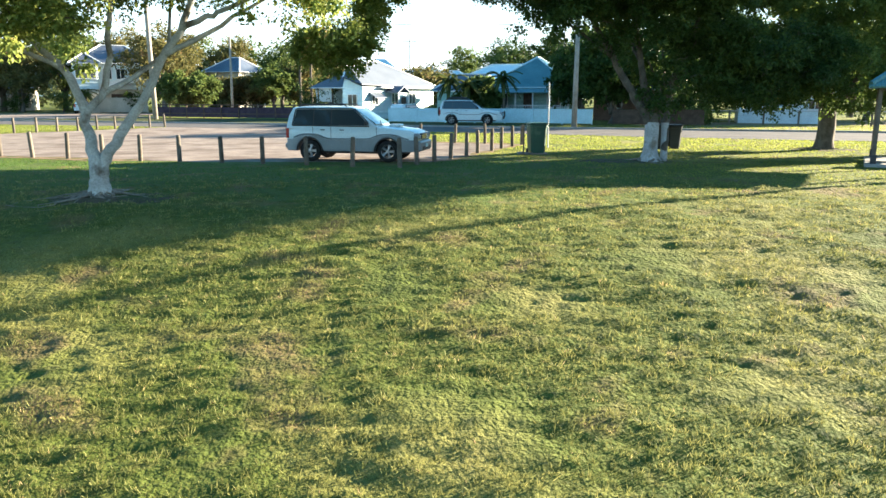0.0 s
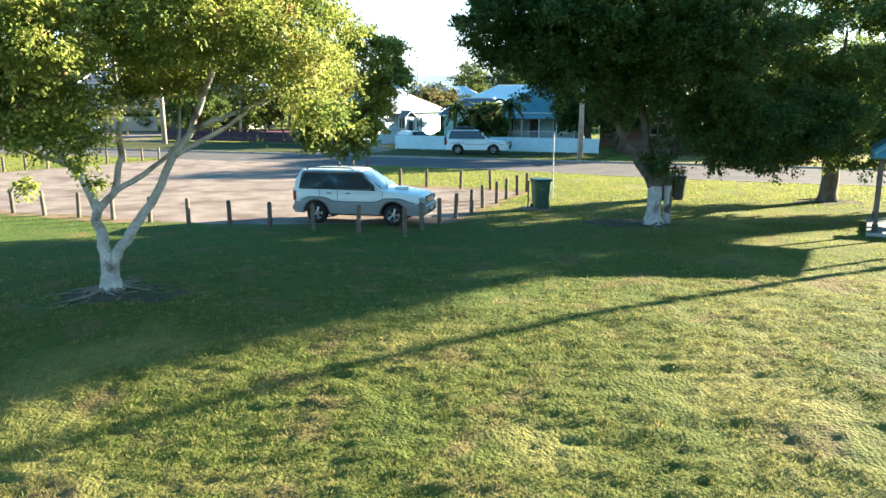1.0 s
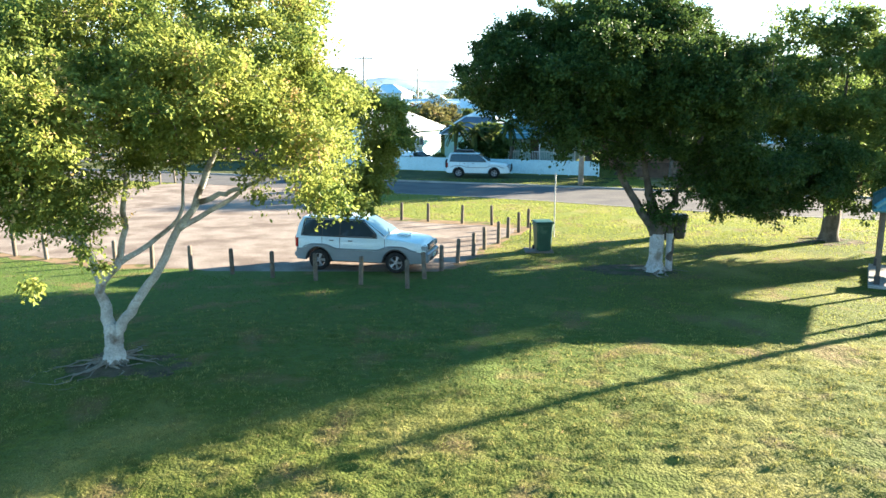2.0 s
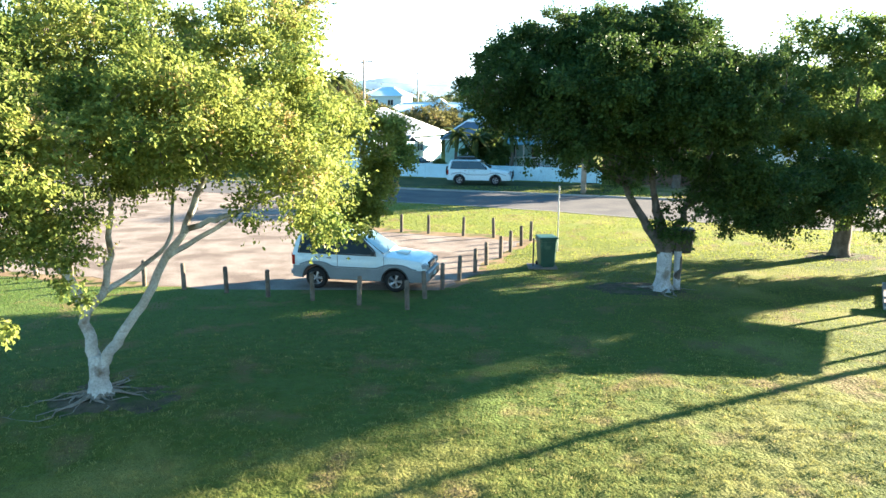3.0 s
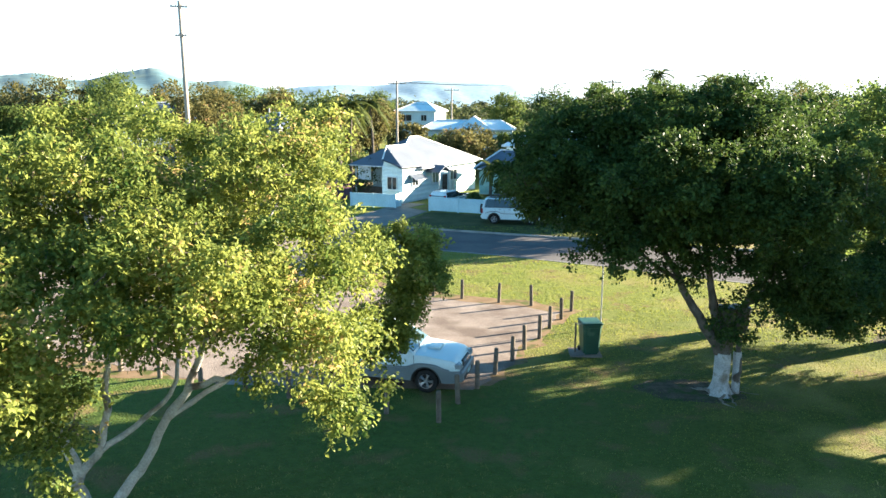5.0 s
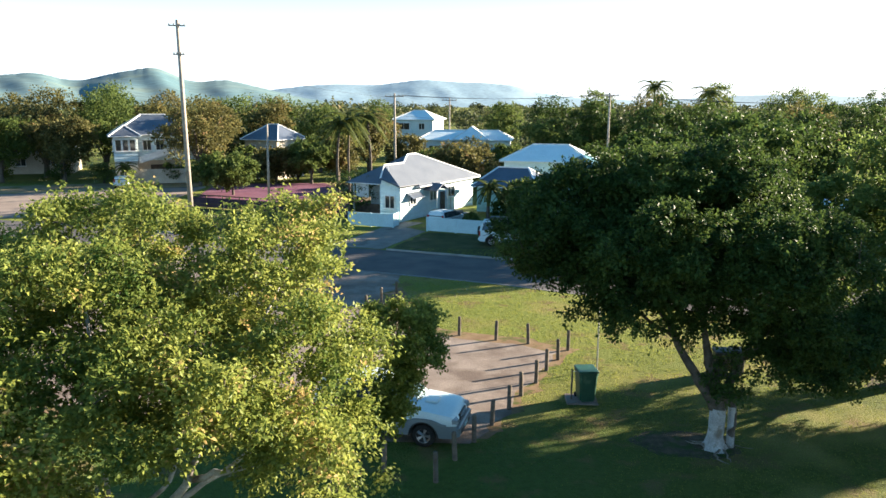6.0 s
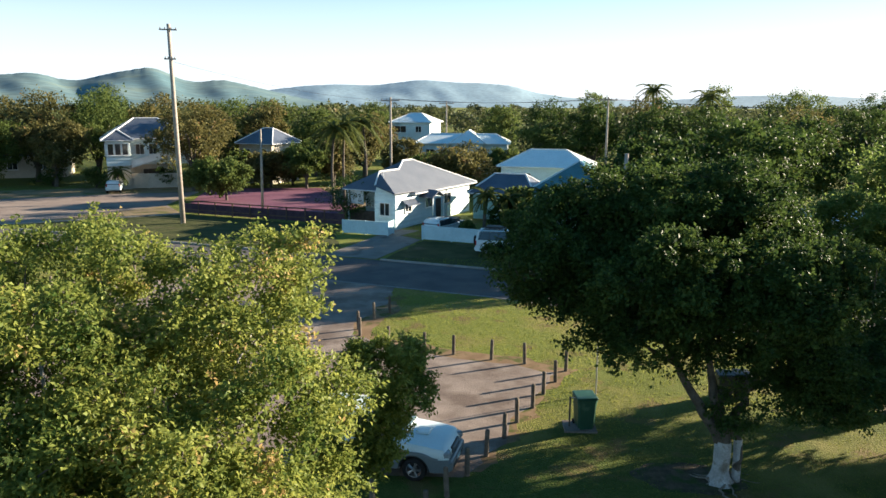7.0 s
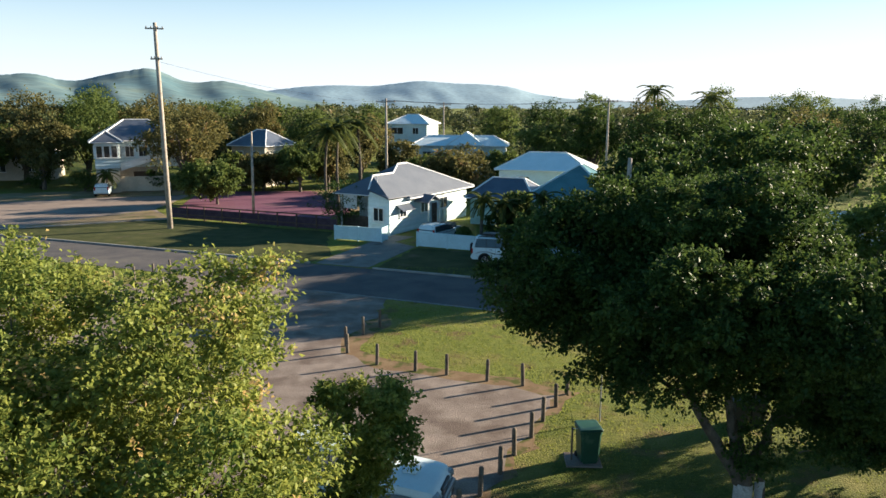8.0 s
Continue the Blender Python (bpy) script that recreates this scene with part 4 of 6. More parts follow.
big_tree("tree", (7.03, 25.45, 0.02), RIGHT_LOBES, RIGHT_LIMBS, [(0, 0, -0.1), (0.0, 0.0, 0.5), (0.02, 0, 1.1), (0.05, 0.02, 1.95)], (0.23, 0.20), M_LEAF_DARK, M_BARK_DARK,
         "dense dark green shade tree with a white-limewashed trunk foot", 33, 196, 215, 0.112, 0.45, 1.75, 1.5, 9, inner=0.62, droop=0.2, space=0.82, mounds=(0.72, 8), sprigs=[(-0.35, 0.0, 2.2, 0.36), (0.1, -0.15, 2.0, 0.36), (0.5, 0.0, 2.25, 0.36), (0.25, -0.25, 1.75, 0.34), (0.75, 0.0, 1.75, 0.32), (-0.1, -0.2, 1.8, 0.3), (0.0, 0.1, 2.6, 0.4), (-4.6, -0.4, 4.2, 0.35), (-3.4, -0.6, 3.9, 0.35), (-2.2, -0.8, 3.8, 0.4), (-1.2, -0.4, 3.5, 0.35), (3.3, 0.0, 2.1, 0.3), (3.6, 0.2, 1.8, 0.22)])
FAR_LOBES = [(-3.6, -0.4, 6.4, 1.7, 1.9, 1.8), (-2.2, 0.0, 7.9, 1.6, 1.6, 1.1), (0.3, 0, 6.0, 3.6, 3.6, 2.6), (-2.6, 0, 5.2, 2.0, 2.4, 2.2), (3.2, 0, 5.4, 2.4, 2.6, 2.4), (0, 0, 8.1, 2.2, 2.2, 1.2), (-1.8, -1.5, 3.4, 1.6, 1.4, 0.9), (2.2, -1.8, 3.6, 1.8, 1.4, 1.0), (5.2, 0.5, 5.0, 1.6, 1.6, 1.4), (-2.5, -1.2, 2.7, 1.2, 1.2, 0.9), (0.0, -2.6, 2.7, 1.7, 1.1, 0.9), (0.3, 1.9, 3.1, 1.9, 1.2, 1.0), (2.4, -1.0, 3.0, 1.3, 1.2, 0.9), (-2.0, 1.8, 2.6, 1.3, 1.2, 1.0), (0.5, 2.5, 2.8, 1.7, 1.2, 1.1), (2.6, 2.0, 2.8, 1.6, 1.3, 1.1), (-3.3, 0.4, 2.8, 1.1, 1.1, 1.0), (0.2, -1.6, 2.5, 1.9, 1.4, 1.2), (2.2, -1.6, 2.6, 1.6, 1.4, 1.2), (-1.8, -1.9, 2.7, 1.5, 1.3, 1.1), (0.2, -2.4, 2.3, 1.9, 1.5, 1.3), (-1.8, -1.9, 2.3, 1.6, 1.4, 1.3), (2.2, -2.0, 2.3, 1.7, 1.4, 1.3)]
FAR_LIMBS = [([(0, 0, 1.5), (-0.8, 0, 2.6), (-2.2, 0, 4.6)], 0.22, 0.05), ([(0, 0, 1.5), (0.1, 0.2, 3.2), (0.2, 0.2, 6.9)], 0.22, 0.05), ([(0.1, 0, 1.5), (1.0, 0, 2.8), (3.0, 0, 5.0)], 0.2, 0.05),
             ([(0, -0.1, 1.6), (-0.6, -0.9, 2.6), (-1.6, -1.4, 3.4)], 0.12, 0.04), ([(0, 0.2, 1.6), (1.0, -1.0, 2.8), (2.2, -1.7, 3.6)], 0.12, 0.04)]
big_tree("tree", (15.9, 31.3, 0.0), FAR_LOBES, FAR_LIMBS, [(0, 0, -0.1), (0, 0, 0.5), (0.02, 0, 1.2), (0, 0, 1.7)], (0.36, 0.33), M_LEAF_FRESH, M_BARK_DARK,
         "broad green shade tree in a ring of dark mulch", 44, 124, 215, 0.135, 0.52, 1.4, None, 7, inner=0.62, droop=0.2, space=1.15, mounds=(0.85, 7))
for cx, cy, rx, ry, s in ((-7.2, 15.95, 1.7, 1.4, 1), (6.3, 25.7, 2.6, 1.5, 2), (15.9, 31.2, 2.3, 1.3, 3)):
    g = Geo()
    ring = [(cx + rx * (0.85 + 0.3 * noise.noise(Vector((math.cos(a) * 1.5, math.sin(a) * 1.5, s * 5)))) * math.cos(a), cy + ry * (0.85 + 0.3 * noise.noise(Vector((math.cos(a) * 1.5, math.sin(a) * 1.5, s * 9)))) * math.sin(a)) for a in (2 * math.pi * k / 40 for k in range(40))]
    zc = ground_z(cx, cy)
    g.v = [(cx, cy, zc + 0.045)] + [(x * 0.5 + cx * 0.5, y * 0.5 + cy * 0.5, zc + 0.03) for x, y in ring] + [(x, y, ground_z(x, y) - 0.02) for x, y in ring]
    g.f = [(0, 1 + k, 1 + (k + 1) % 40) for k in range(40)] + [(1 + k, 41 + k, 41 + (k + 1) % 40, 1 + (k + 1) % 40) for k in range(40)]
    single("mulch_bed", g, M_MULCH, "dark leaf litter and mulch under a tree", "mulch", kind="structure", smooth=True)


def small_tree(at, h, r, leaf, label, seed, low=0.3, count=46, each=165, length=0.36, name="tree", group="street trees"):
    """A tree further off: trunk, limbs, and an uneven crown."""
    rng = np.random.default_rng(seed)
    base = thing(name, pose(at[0], at[1], 0), label, "tree" if name == "tree" else "shrub", group)
    r = r * 0.84
    h = h - 0.28 * r
    lobes = [(0, 0, h * (0.5 + low / 2), r * 0.62, r * 0.62, h * (1 - low) * 0.4)]
    for k in range(8):
        a = rng.random() * 6.28
        d = r * (0.35 + 0.3 * rng.random())
        s = r * (0.3 + 0.22 * rng.random())
        lobes.append((d * math.cos(a), d * math.sin(a), h * (low + (1 - low) * (0.25 + 0.55 * rng.random())), s, s, s * 0.75))
    lobes.append((r * 0.1, 0, h - r * 0.3, r * 0.4, r * 0.4, r * 0.3))
    g = Geo()
    tr = 0.035 * h + 0.03
    limb_tube(g, [(0, 0, -0.1), (0.05 * h * rng.normal() * 0.4, 0.02 * h * rng.normal(), h * low * 0.7), (0, 0, h * (low + 0.15))], tr, tr * 0.6, 7, 0.02, rng)
    for L in lobes[1:7]:
        limb_tube(g, [(0, 0, h * low * 0.7), (L[0] * 0.4, L[1] * 0.4, h * low * 0.5 + L[2] * 0.45), (L[0], L[1], L[2])], tr * 0.5, tr * 0.15, 5, 0.03, rng)
    part("trunk", g, M_BARK_DARK, base, smooth=True)
    clumps = crown_clumps(rng, lobes, count, 0.6, 0.34 * r)
    each = each * count // len(clumps)
    rr = (0.27 * r) * (0.7 + 0.6 * rng.random(len(clumps)))
    part("crown", leaf_mesh("crown", *sprays_about(rng, clumps, rr * 1.1, each, length, 0.2, 0.8, 12, 0.16), leaf), leaf, base)
    return base


def palm(at, h, seed, fr=2.4, n=16):
    rng = np.random.default_rng(seed)
    base = thing("palm_tree", pose(at[0], at[1], 0), "slender palm with arching green fronds", "palm", "palms")
    g = Geo()
    limb_tube(g, [(0, 0, -0.1), (0.1 * rng.normal(), 0.1 * rng.normal(), h * 0.5), (0.15 * rng.normal(), 0.1 * rng.normal(), h)], 0.17, 0.11, 8, 0.0)
    top = Vector(g.v[-1])
    part("trunk", g, M_BARK_DARK, base, smooth=True)
    for k in range(n):
        a = 2 * math.pi * k / n + rng.normal() * 0.15
        up = 0.9 - 1.3 * (k % 4) / 3
        ln = fr * (0.8 + 0.3 * rng.random())
        rib = [top + Vector((math.cos(a) * ln * t, math.sin(a) * ln * t, up * ln * t - 0.75 * ln * t * t)) for t in (i / 7 for i in range(8))]
        at_, ax_, sd_ = [], [], []
        for i in range(1, 8):
            d = (rib[i] - rib[i - 1]).normalized()
            s = d.cross(Vector((0, 0, 1))).normalized()
            for f in (0.0, 0.33, 0.66):
                for sg in (-1, 1):
                    at_.append(rib[i - 1].lerp(rib[i], f))
                    v = (s * sg * 0.8 + d * 0.5 + Vector((0, 0, -0.35))).normalized()
                    ax_.append(v)
                    sd_.append(d.cross(v).cross(v).normalized())
        m = len(at_)
        ln_ = np.array([0.55 * fr / 2.4 * (1 - 0.5 * (i // 6) / 7) for i in range(m)])
        part("frond", leaf_mesh("frond", np.array([list(p) for p in at_]), np.array([list(p) for p in ax_]), np.array([list(p) for p in sd_]), ln_, np.full(m, 0.16), M_PALM), M_PALM, base)
    return base


TREES = [  # x, y, height, radius, leaf, lowest, seed
    (-62, 107, 13.5, 6.5, "olive", 0.22), (-54, 109, 13.0, 6.0, "mid", 0.2), (-57, 118, 14.0, 6.5, "mid", 0.25), (-69, 112, 13.0, 7.0, "olive", 0.2), (-48, 116, 12.8, 5.0, "olive", 0.25),
    (-37.5, 107, 11.5, 5.5, "olive", 0.25), (-33.5, 121, 12.0, 5.5, "olive", 0.22), (-41, 124, 12.5, 6.0, "mid", 0.25), (-34, 128, 12.5, 6.0, "mid", 0.25), (-28.8, 88.3, 5.0, 4.0, "mid", 0.28),
    (-22.5, 101, 6.5, 3.4, "mid", 0.25), (-19.5, 104, 6.8, 3.6, "olive", 0.2), (-25, 118, 11, 4.8, "mid", 0.2), (-17, 116, 10.5, 5.0, "olive", 0.15), (-10.5, 112, 6.6, 3.8, "olive", 0.15),
    (-8.6, 145.5, 4.6, 2.2, "mid", 0.15), (-2.2, 97, 6.4, 4.6, "olive", 0.12), (-7, 101, 5.4, 3.4, "mid", 0.1), (3.6, 112, 4.8, 3.4, "mid", 0.12), (9, 108, 9.5, 4.5, "mid", 0.2), (16, 112, 12.0, 5.0, "dark", 0.2), (24, 108, 12.5, 5.5, "dark", 0.2),
    (11, 125, 12.5, 6.0, "dark", 0.2), (3, 137, 11.5, 5.0, "mid", 0.2), (32, 112, 11.5, 6.0, "dark", 0.2), (42, 108, 11, 6.0, "olive", 0.2), (52, 112, 11.5, 7.0, "dark", 0.2), (-21, 150, 12, 5.0, "mid", 0.2),
    (16.5, 56, 10.4, 4.4, "dark", 0.18), (24, 70, 10.5, 5.2, "dark", 0.18), (13.4, 60.5, 8.0, 3.8, "dark", 0.15), (38, 68, 10, 5.4, "dark", 0.2), (20, 65, 10.0, 5.0, "dark", 0.15), (43, 68, 10, 5.5, "dark", 0.2), (12.0, 66.5, 8.5, 3.6, "dark", 0.12), (16, 70, 9.0, 4.2, "dark", 0.12), (23, 73, 10, 5.0, "dark", 0.12), (-36.0, 97.5, 11.8, 6.2, "olive", 0.3), (-56, 101, 9, 4.2, "olive", 0.25), (-64, 100, 9.5, 4.5, "mid", 0.22),
    (41, 140, 15, 6, "mid", 0.2), (31, 150, 14, 5.5, "olive", 0.2), (58, 150, 15, 6.5, "mid", 0.2), (72, 142, 14, 6, "dark", 0.2), (88, 150, 14.5, 6.5, "mid", 0.2), (22, 160, 14, 5.5, "mid", 0.2), (30, 76, 10.5, 5.5, "dark", 0.2), (42, 78, 11, 6, "dark", 0.2), (54, 72, 11, 6, "dark", 0.2), (3.6, 68.5, 4.0, 1.9, "mid", 0.12), (-27.6, 102, 5.4, 3.4, "olive", 0.15), (-31.5, 104, 4.9, 3.0, "mid", 0.1), (-25.2, 105, 5.8, 2.8, "mid", 0.12)]
LEAF_OF = {"olive": M_LEAF_OLIVE, "mid": M_LEAF_MID, "dark": M_LEAF_DARK}
SAID = {"olive": "olive green spreading tree across the street", "mid": "leafy mid green garden tree", "dark": "dense dark green street tree"}
for i, (x, y, h, r, kind_, low) in enumerate(TREES):
    small_tree((x, y), h, r, LEAF_OF[kind_], SAID[kind_], 100 + i, low)
# unseen trees, added out of view so their crowns shade the lawn
small_tree((21.0, 30.2), 10.2, 4.2, M_LEAF_MID, SAID["mid"], 133, 0.50, 60, 280, 0.26)
small_tree((24.4, 30.45), 12.6, 3.9, M_LEAF_MID, SAID["mid"], 136, 0.60, 48, 240, 0.26)
small_tree((27.8, 33.2), 9.0, 2.5, M_LEAF_MID, SAID["mid"], 134, 0.42, 36, 220, 0.24)
for i, (x, y, h, r) in enumerate([(-12.7, 76.0, 4.5, 2.9), (-50, 100, 3.0, 2.0), (-57, 102, 3.2, 2.4), (-66, 102, 3.0, 2.4), (-41, 101, 3.0, 1.8), (-1.0, 66.0, 1.5, 0.8), (1.6, 66.5, 2.6, 1.1), (6.5, 90, 4, 2.5), (-34, 103, 2.8, 2), (19.5, 58.5, 1.6, 1.4)]):
    small_tree((x, y), h, r, M_LEAF_MID if i % 2 else M_LEAF_DARK, "rounded green garden shrub", 300 + i, 0.05, 26, 110, 0.18, "shrub", "garden shrubs")
for i, (x, y, h) in enumerate([(-15.6, 84, 8.4), (-14.7, 85.5, 8.8), (-13.0, 90, 9.0), (-45.4, 96.5, 2.6), (0.4, 66.8, 3.6), (2.3, 67.2, 3.2), (5.2, 66.6, 3.8), (25.6, 120, 13.2), (33.6, 118, 12.2)]):
    palm((x, y), h, 400 + i, 3.0 if h > 12 else 2.8 if h > 8 else 1.7, 20)


def far_woods():
    """Tree tops of the suburb beyond, out to the foot of the hills."""
    rng = np.random.default_rng(77)
    c, r, size = [], [], []
    for k in range(760):
        d = 122 + 620 * rng.random() ** 1.6
        az = radians(-42 + 84 * rng.random())
        x, y = d * math.sin(az), d * math.cos(az)
        if -22 < x < 9 and y < 178:
            continue
        h = 4.5 + 6.8 * rng.random() ** 0.8
        w = 2.6 + 2.8 * rng.random()
        for j in range(8):
            u = rand_unit(rng, 1)[0]
            c.append((x + u[0] * w * 0.9, y + u[1] * w * 0.9, max(1.2, h * 0.6 + u[2] * h * 0.3)))
            r.append(w * (0.38 + 0.2 * rng.random()))
            size.append(0.45 + 0.0016 * d)
    c, r = np.array(c), np.array(r)
    me = leaf_mesh("far_woods", *leaves_about(rng, c, r, 30, size, 0.1), M_LEAF_FAR)
    return single("far_woods", me, M_LEAF_FAR, "distant tree tops of the leafy suburb", "woods", kind="stuff")


far_woods()


# ---- houses ----
def window_on(parent, c, w, h, face, pane=M_GLASS, frame_mat=M_WHITE_PAINT, bars=1, sill=True):
    """A window set on a wall. face: 'x+', 'x-', 'y-', 'y+' is the way it looks."""
    win = new("window")
    win.parent = parent
    yaw = {"y-": 0, "x+": 90, "y+": 180, "x-": -90}[face]
    win.matrix_local = pose(*c, 0, 0, yaw)
    t = 0.07
    g = Geo()
    for sx in (-1, 1):
        g.box((sx * (w / 2 - t / 2), -0.03, 0), (t, 0.10, h))
    for sz in (-1, 1):
        g.box((0, -0.03, sz * (h / 2 - t / 2)), (w - 2 * t, 0.10, t))
    for k in range(bars):
        g.box((-w / 2 + w * (k + 1) / (bars + 1), -0.025, 0), (0.05, 0.06, h - 2 * t))
    part("frame", g, frame_mat, win)
    part("pane", Geo().box((0, 0.0, 0), (w - 2 * t, 0.02, h - 2 * t)), pane, win, "dark reflecting pane")
    if sill:
        part("sill", Geo().box((0, -0.07, -h / 2 - 0.03), (w + 0.14, 0.16, 0.05), 0, 0.01), frame_mat, win)
    return win


def hip_roof(x0, x1, y0, y1, z0, z1, ridge, over=0.45, along="y", thick=0.10, gable0=False, gable1=False, span=None, crest=None, capped=(0, 1, 2, 3, 4)):
    """Roof planes over a rectangle. ridge: its length; gable0/1 bring the ridge out to that end."""
    x0, x1, y0, y1 = x0 - over, x1 + over, y0 - over, y1 + over
    if along == "y":
        cx, cy = (x0 + x1) / 2, (y0 + y1) / 2
        a, b = (cx, y0 if gable0 else cy - ridge / 2, z1), (cx, y1 if gable1 else cy + ridge / 2, z1)
        if span:
            a, b = (cx, span[0], z1), (cx, span[1], z1)
        if crest is not None:
            a, b = (crest, *a[1:]), (crest, *b[1:])
        corners = [(x0, y0, z0), (x1, y0, z0), (x1, y1, z0), (x0, y1, z0)]
        planes = [(1, 2, 5, 4), (3, 0, 4, 5), (0, 1, 4), (2, 3, 5)]
        edges = [(0, 4), (1, 4), (2, 5), (3, 5), (4, 5)]
    else:
        cx, cy = (x0 + x1) / 2, (y0 + y1) / 2
        a, b = (x0 if gable0 else cx - ridge / 2, cy, z1), (x1 if gable1 else cx + ridge / 2, cy, z1)
        corners = [(x0, y0, z0), (x1, y0, z0), (x1, y1, z0), (x0, y1, z0)]
        planes = [(0, 1, 5, 4), (2, 3, 4, 5), (3, 0, 4), (1, 2, 5)]
        edges = [(0, 4), (3, 4), (1, 5), (2, 5), (4, 5)]
    v = corners + [a, b]
    g = Geo()
    n = len(v)
    g.add(v + [(x, y, z - thick) for x, y, z in v], planes + [tuple(i + n for i in reversed(q)) for q in planes] + [(i, (i + 1) % 4, (i + 1) % 4 + n, i + n) for i in range(4)])
    caps = Geo()
    for i, j in (edges[k] for k in capped):
        caps.tube([Vector(v[i]) + Vector((0, 0, 0.02)), Vector(v[j]) + Vector((0, 0, 0.02))], 0.09, 6)
    gut = Geo()
    for i in range(4):
        p, q = Vector(corners[i]), Vector(corners[(i + 1) % 4])
        gut.tube([p + Vector((0, 0, -0.06)), q + Vector((0, 0, -0.06))], 0.06, 6)
    return g, caps, gut


def add_roof(parent, material, *a, caps_mat=M_WHITE_PAINT, **k):
    g, caps, gut = hip_roof(*a, **k)
    r = part("roof", g, material, parent)
    part("ridge_cap", caps, caps_mat, r, "pale ridge capping")
    part("gutter", gut, caps_mat, r)
    return r


def walls(parent, x0, x1, y0, y1, z0, z1, material, t=0.15):
    """Four walls of a block, each a part."""
    out = []
    for (c, s) in ((((x0 + x1) / 2, y0 + t / 2), (x1 - x0, t)), (((x0 + x1) / 2, y1 - t / 2), (x1 - x0, t)),
                   ((x0 + t / 2, (y0 + y1) / 2), (t, y1 - y0 - 2 * t)), ((x1 - t / 2, (y0 + y1) / 2), (t, y1 - y0 - 2 * t))):
        g = Geo().box((c[0], c[1], (z0 + z1) / 2), (s[0], s[1], z1 - z0))
        out.append(part("wall", g, material, parent))
    return out


def plain_house(name, at, yaw, sx, sy, eave, peak, ridge, wall, roof, label, wins=(), base=0.0, along="x", group="houses", caps=M_WHITE_PAINT):
    h = thing(name, pose(at[0], at[1], 0, 0, 0, yaw), label, "house", group)
    walls(h, -sx / 2, sx / 2, -sy / 2, sy / 2, base, eave, wall)
    if base > 0.5:
        for i in range(4):
            for j in range(2):
                part("stump", Geo().box((-sx / 2 + 0.3 + i * (sx - 0.6) / 3, -sy / 2 + 0.3 + j * (sy - 0.6), base / 2), (0.2, 0.2, base)), M_DARK_WOOD, h)
    add_roof(h, roof, -sx / 2, sx / 2, -sy / 2, sy / 2, eave, peak, ridge, along=along, caps_mat=caps)
    for c, w, hh, face in wins:
        window_on(h, c, w, hh, face)
    return h


def white_cottage():
    """Low white weatherboard house with a blue-grey hipped roof and a projecting front room."""
    h = thing("house", pose(-7.3, 69.2, 0, 0, 0, -27), "white weatherboard house with a blue-grey hipped metal roof", "house", "houses")
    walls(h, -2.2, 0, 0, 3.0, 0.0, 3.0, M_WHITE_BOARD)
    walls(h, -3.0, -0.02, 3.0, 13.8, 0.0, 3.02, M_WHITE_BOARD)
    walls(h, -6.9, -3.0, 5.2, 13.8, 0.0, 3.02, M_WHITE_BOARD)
    part("blind", Geo().box((-6.15, 2.75, 2.25), (1.5, 0.04, 1.3), 0, 0.01), M_WHITE_PAINT, h, "white roller blind at the porch edge")
    part("porch_wall", Geo().box((-5.0, 2.85, 0.5), (3.9, 0.12, 1.0)), M_DARK_WOOD, h, "low dark porch wall")
    # front wing: its ridge runs into the main hip, its front edge falls from left to right
    A, B, FL, FR, LB = (-2.2, 0.75, 4.95), (-2.2, 3.9, 4.95), (-1.85, -0.4, 3.85), (0.2, -0.4, 3.24), (-4.2, 3.2, 3.3)
    R1, R2, RE = (-3.1, 6.0, 5.585), (-3.1, 7.6, 5.585), (0.5, 14.45, 3.03)
    wing = [FR, RE, R2, R1, B, A, FL, LB]
    wr = part("roof", Geo().add(wing + [(x, y, z - 0.07) for x, y, z in wing], [(0, 1, 2, 3, 4, 5), (0, 5, 6), (6, 5, 4, 7), (13, 12, 11, 10, 9, 8), (14, 13, 8), (15, 12, 13, 14), (0, 6, 14, 8), (6, 7, 15, 14), (0, 8, 9, 1)]), M_ROOF_GREY, h)
    part("ridge_cap", Geo().tube([FL, A, B, R1, R2], 0.09, 6), M_WHITE_PAINT, wr, "pale ridge capping")
    part("barge_board", Geo().tube([FL, FR], 0.08, 6), M_ROOF_DARK, wr, "dark sloping barge board")
    part("wall", Geo().add([(-2.2, y, 3.0) for y in (0.0, 0.15)] + [(-0.02, y, 3.0) for y in (0.0, 0.15)] + [(-1.95, y, 3.75) for y in (0.0, 0.15)], [(0, 2, 4), (5, 3, 1), (0, 1, 3, 2), (2, 3, 5, 4), (4, 5, 1, 0)]), M_WHITE_BOARD, h)
    add_roof(h, M_ROOF_GREY, -7.4, 0.05, 2.9, 14.0, 3.0, 5.55, 1.2, span=(6.0, 7.6), crest=-3.1, capped=(2, 3))
    part("porch_post", Geo().box((-7.1, 2.7, 1.5), (0.12, 0.12, 3.0)), M_WHITE_PAINT, h)
    part("vent_pipe", Geo().tube([(-1.5, 0.4, 3.9), (-1.5, 0.4, 5.0)], 0.04, 6), M_WHITE_PAINT, h)
    window_on(h, (-1.1, -0.02, 1.75), 1.1, 1.2, "y-")
    window_on(h, (-5.0, 5.18, 1.9), 1.4, 1.3, "y-", M_WHITE_PAINT)
    for y, w in ((2.0, 1.1), (5.6, 1.3), (9.0, 1.6)):
        window_on(h, (0.02, y, 1.9), w, 1.1, "x+")
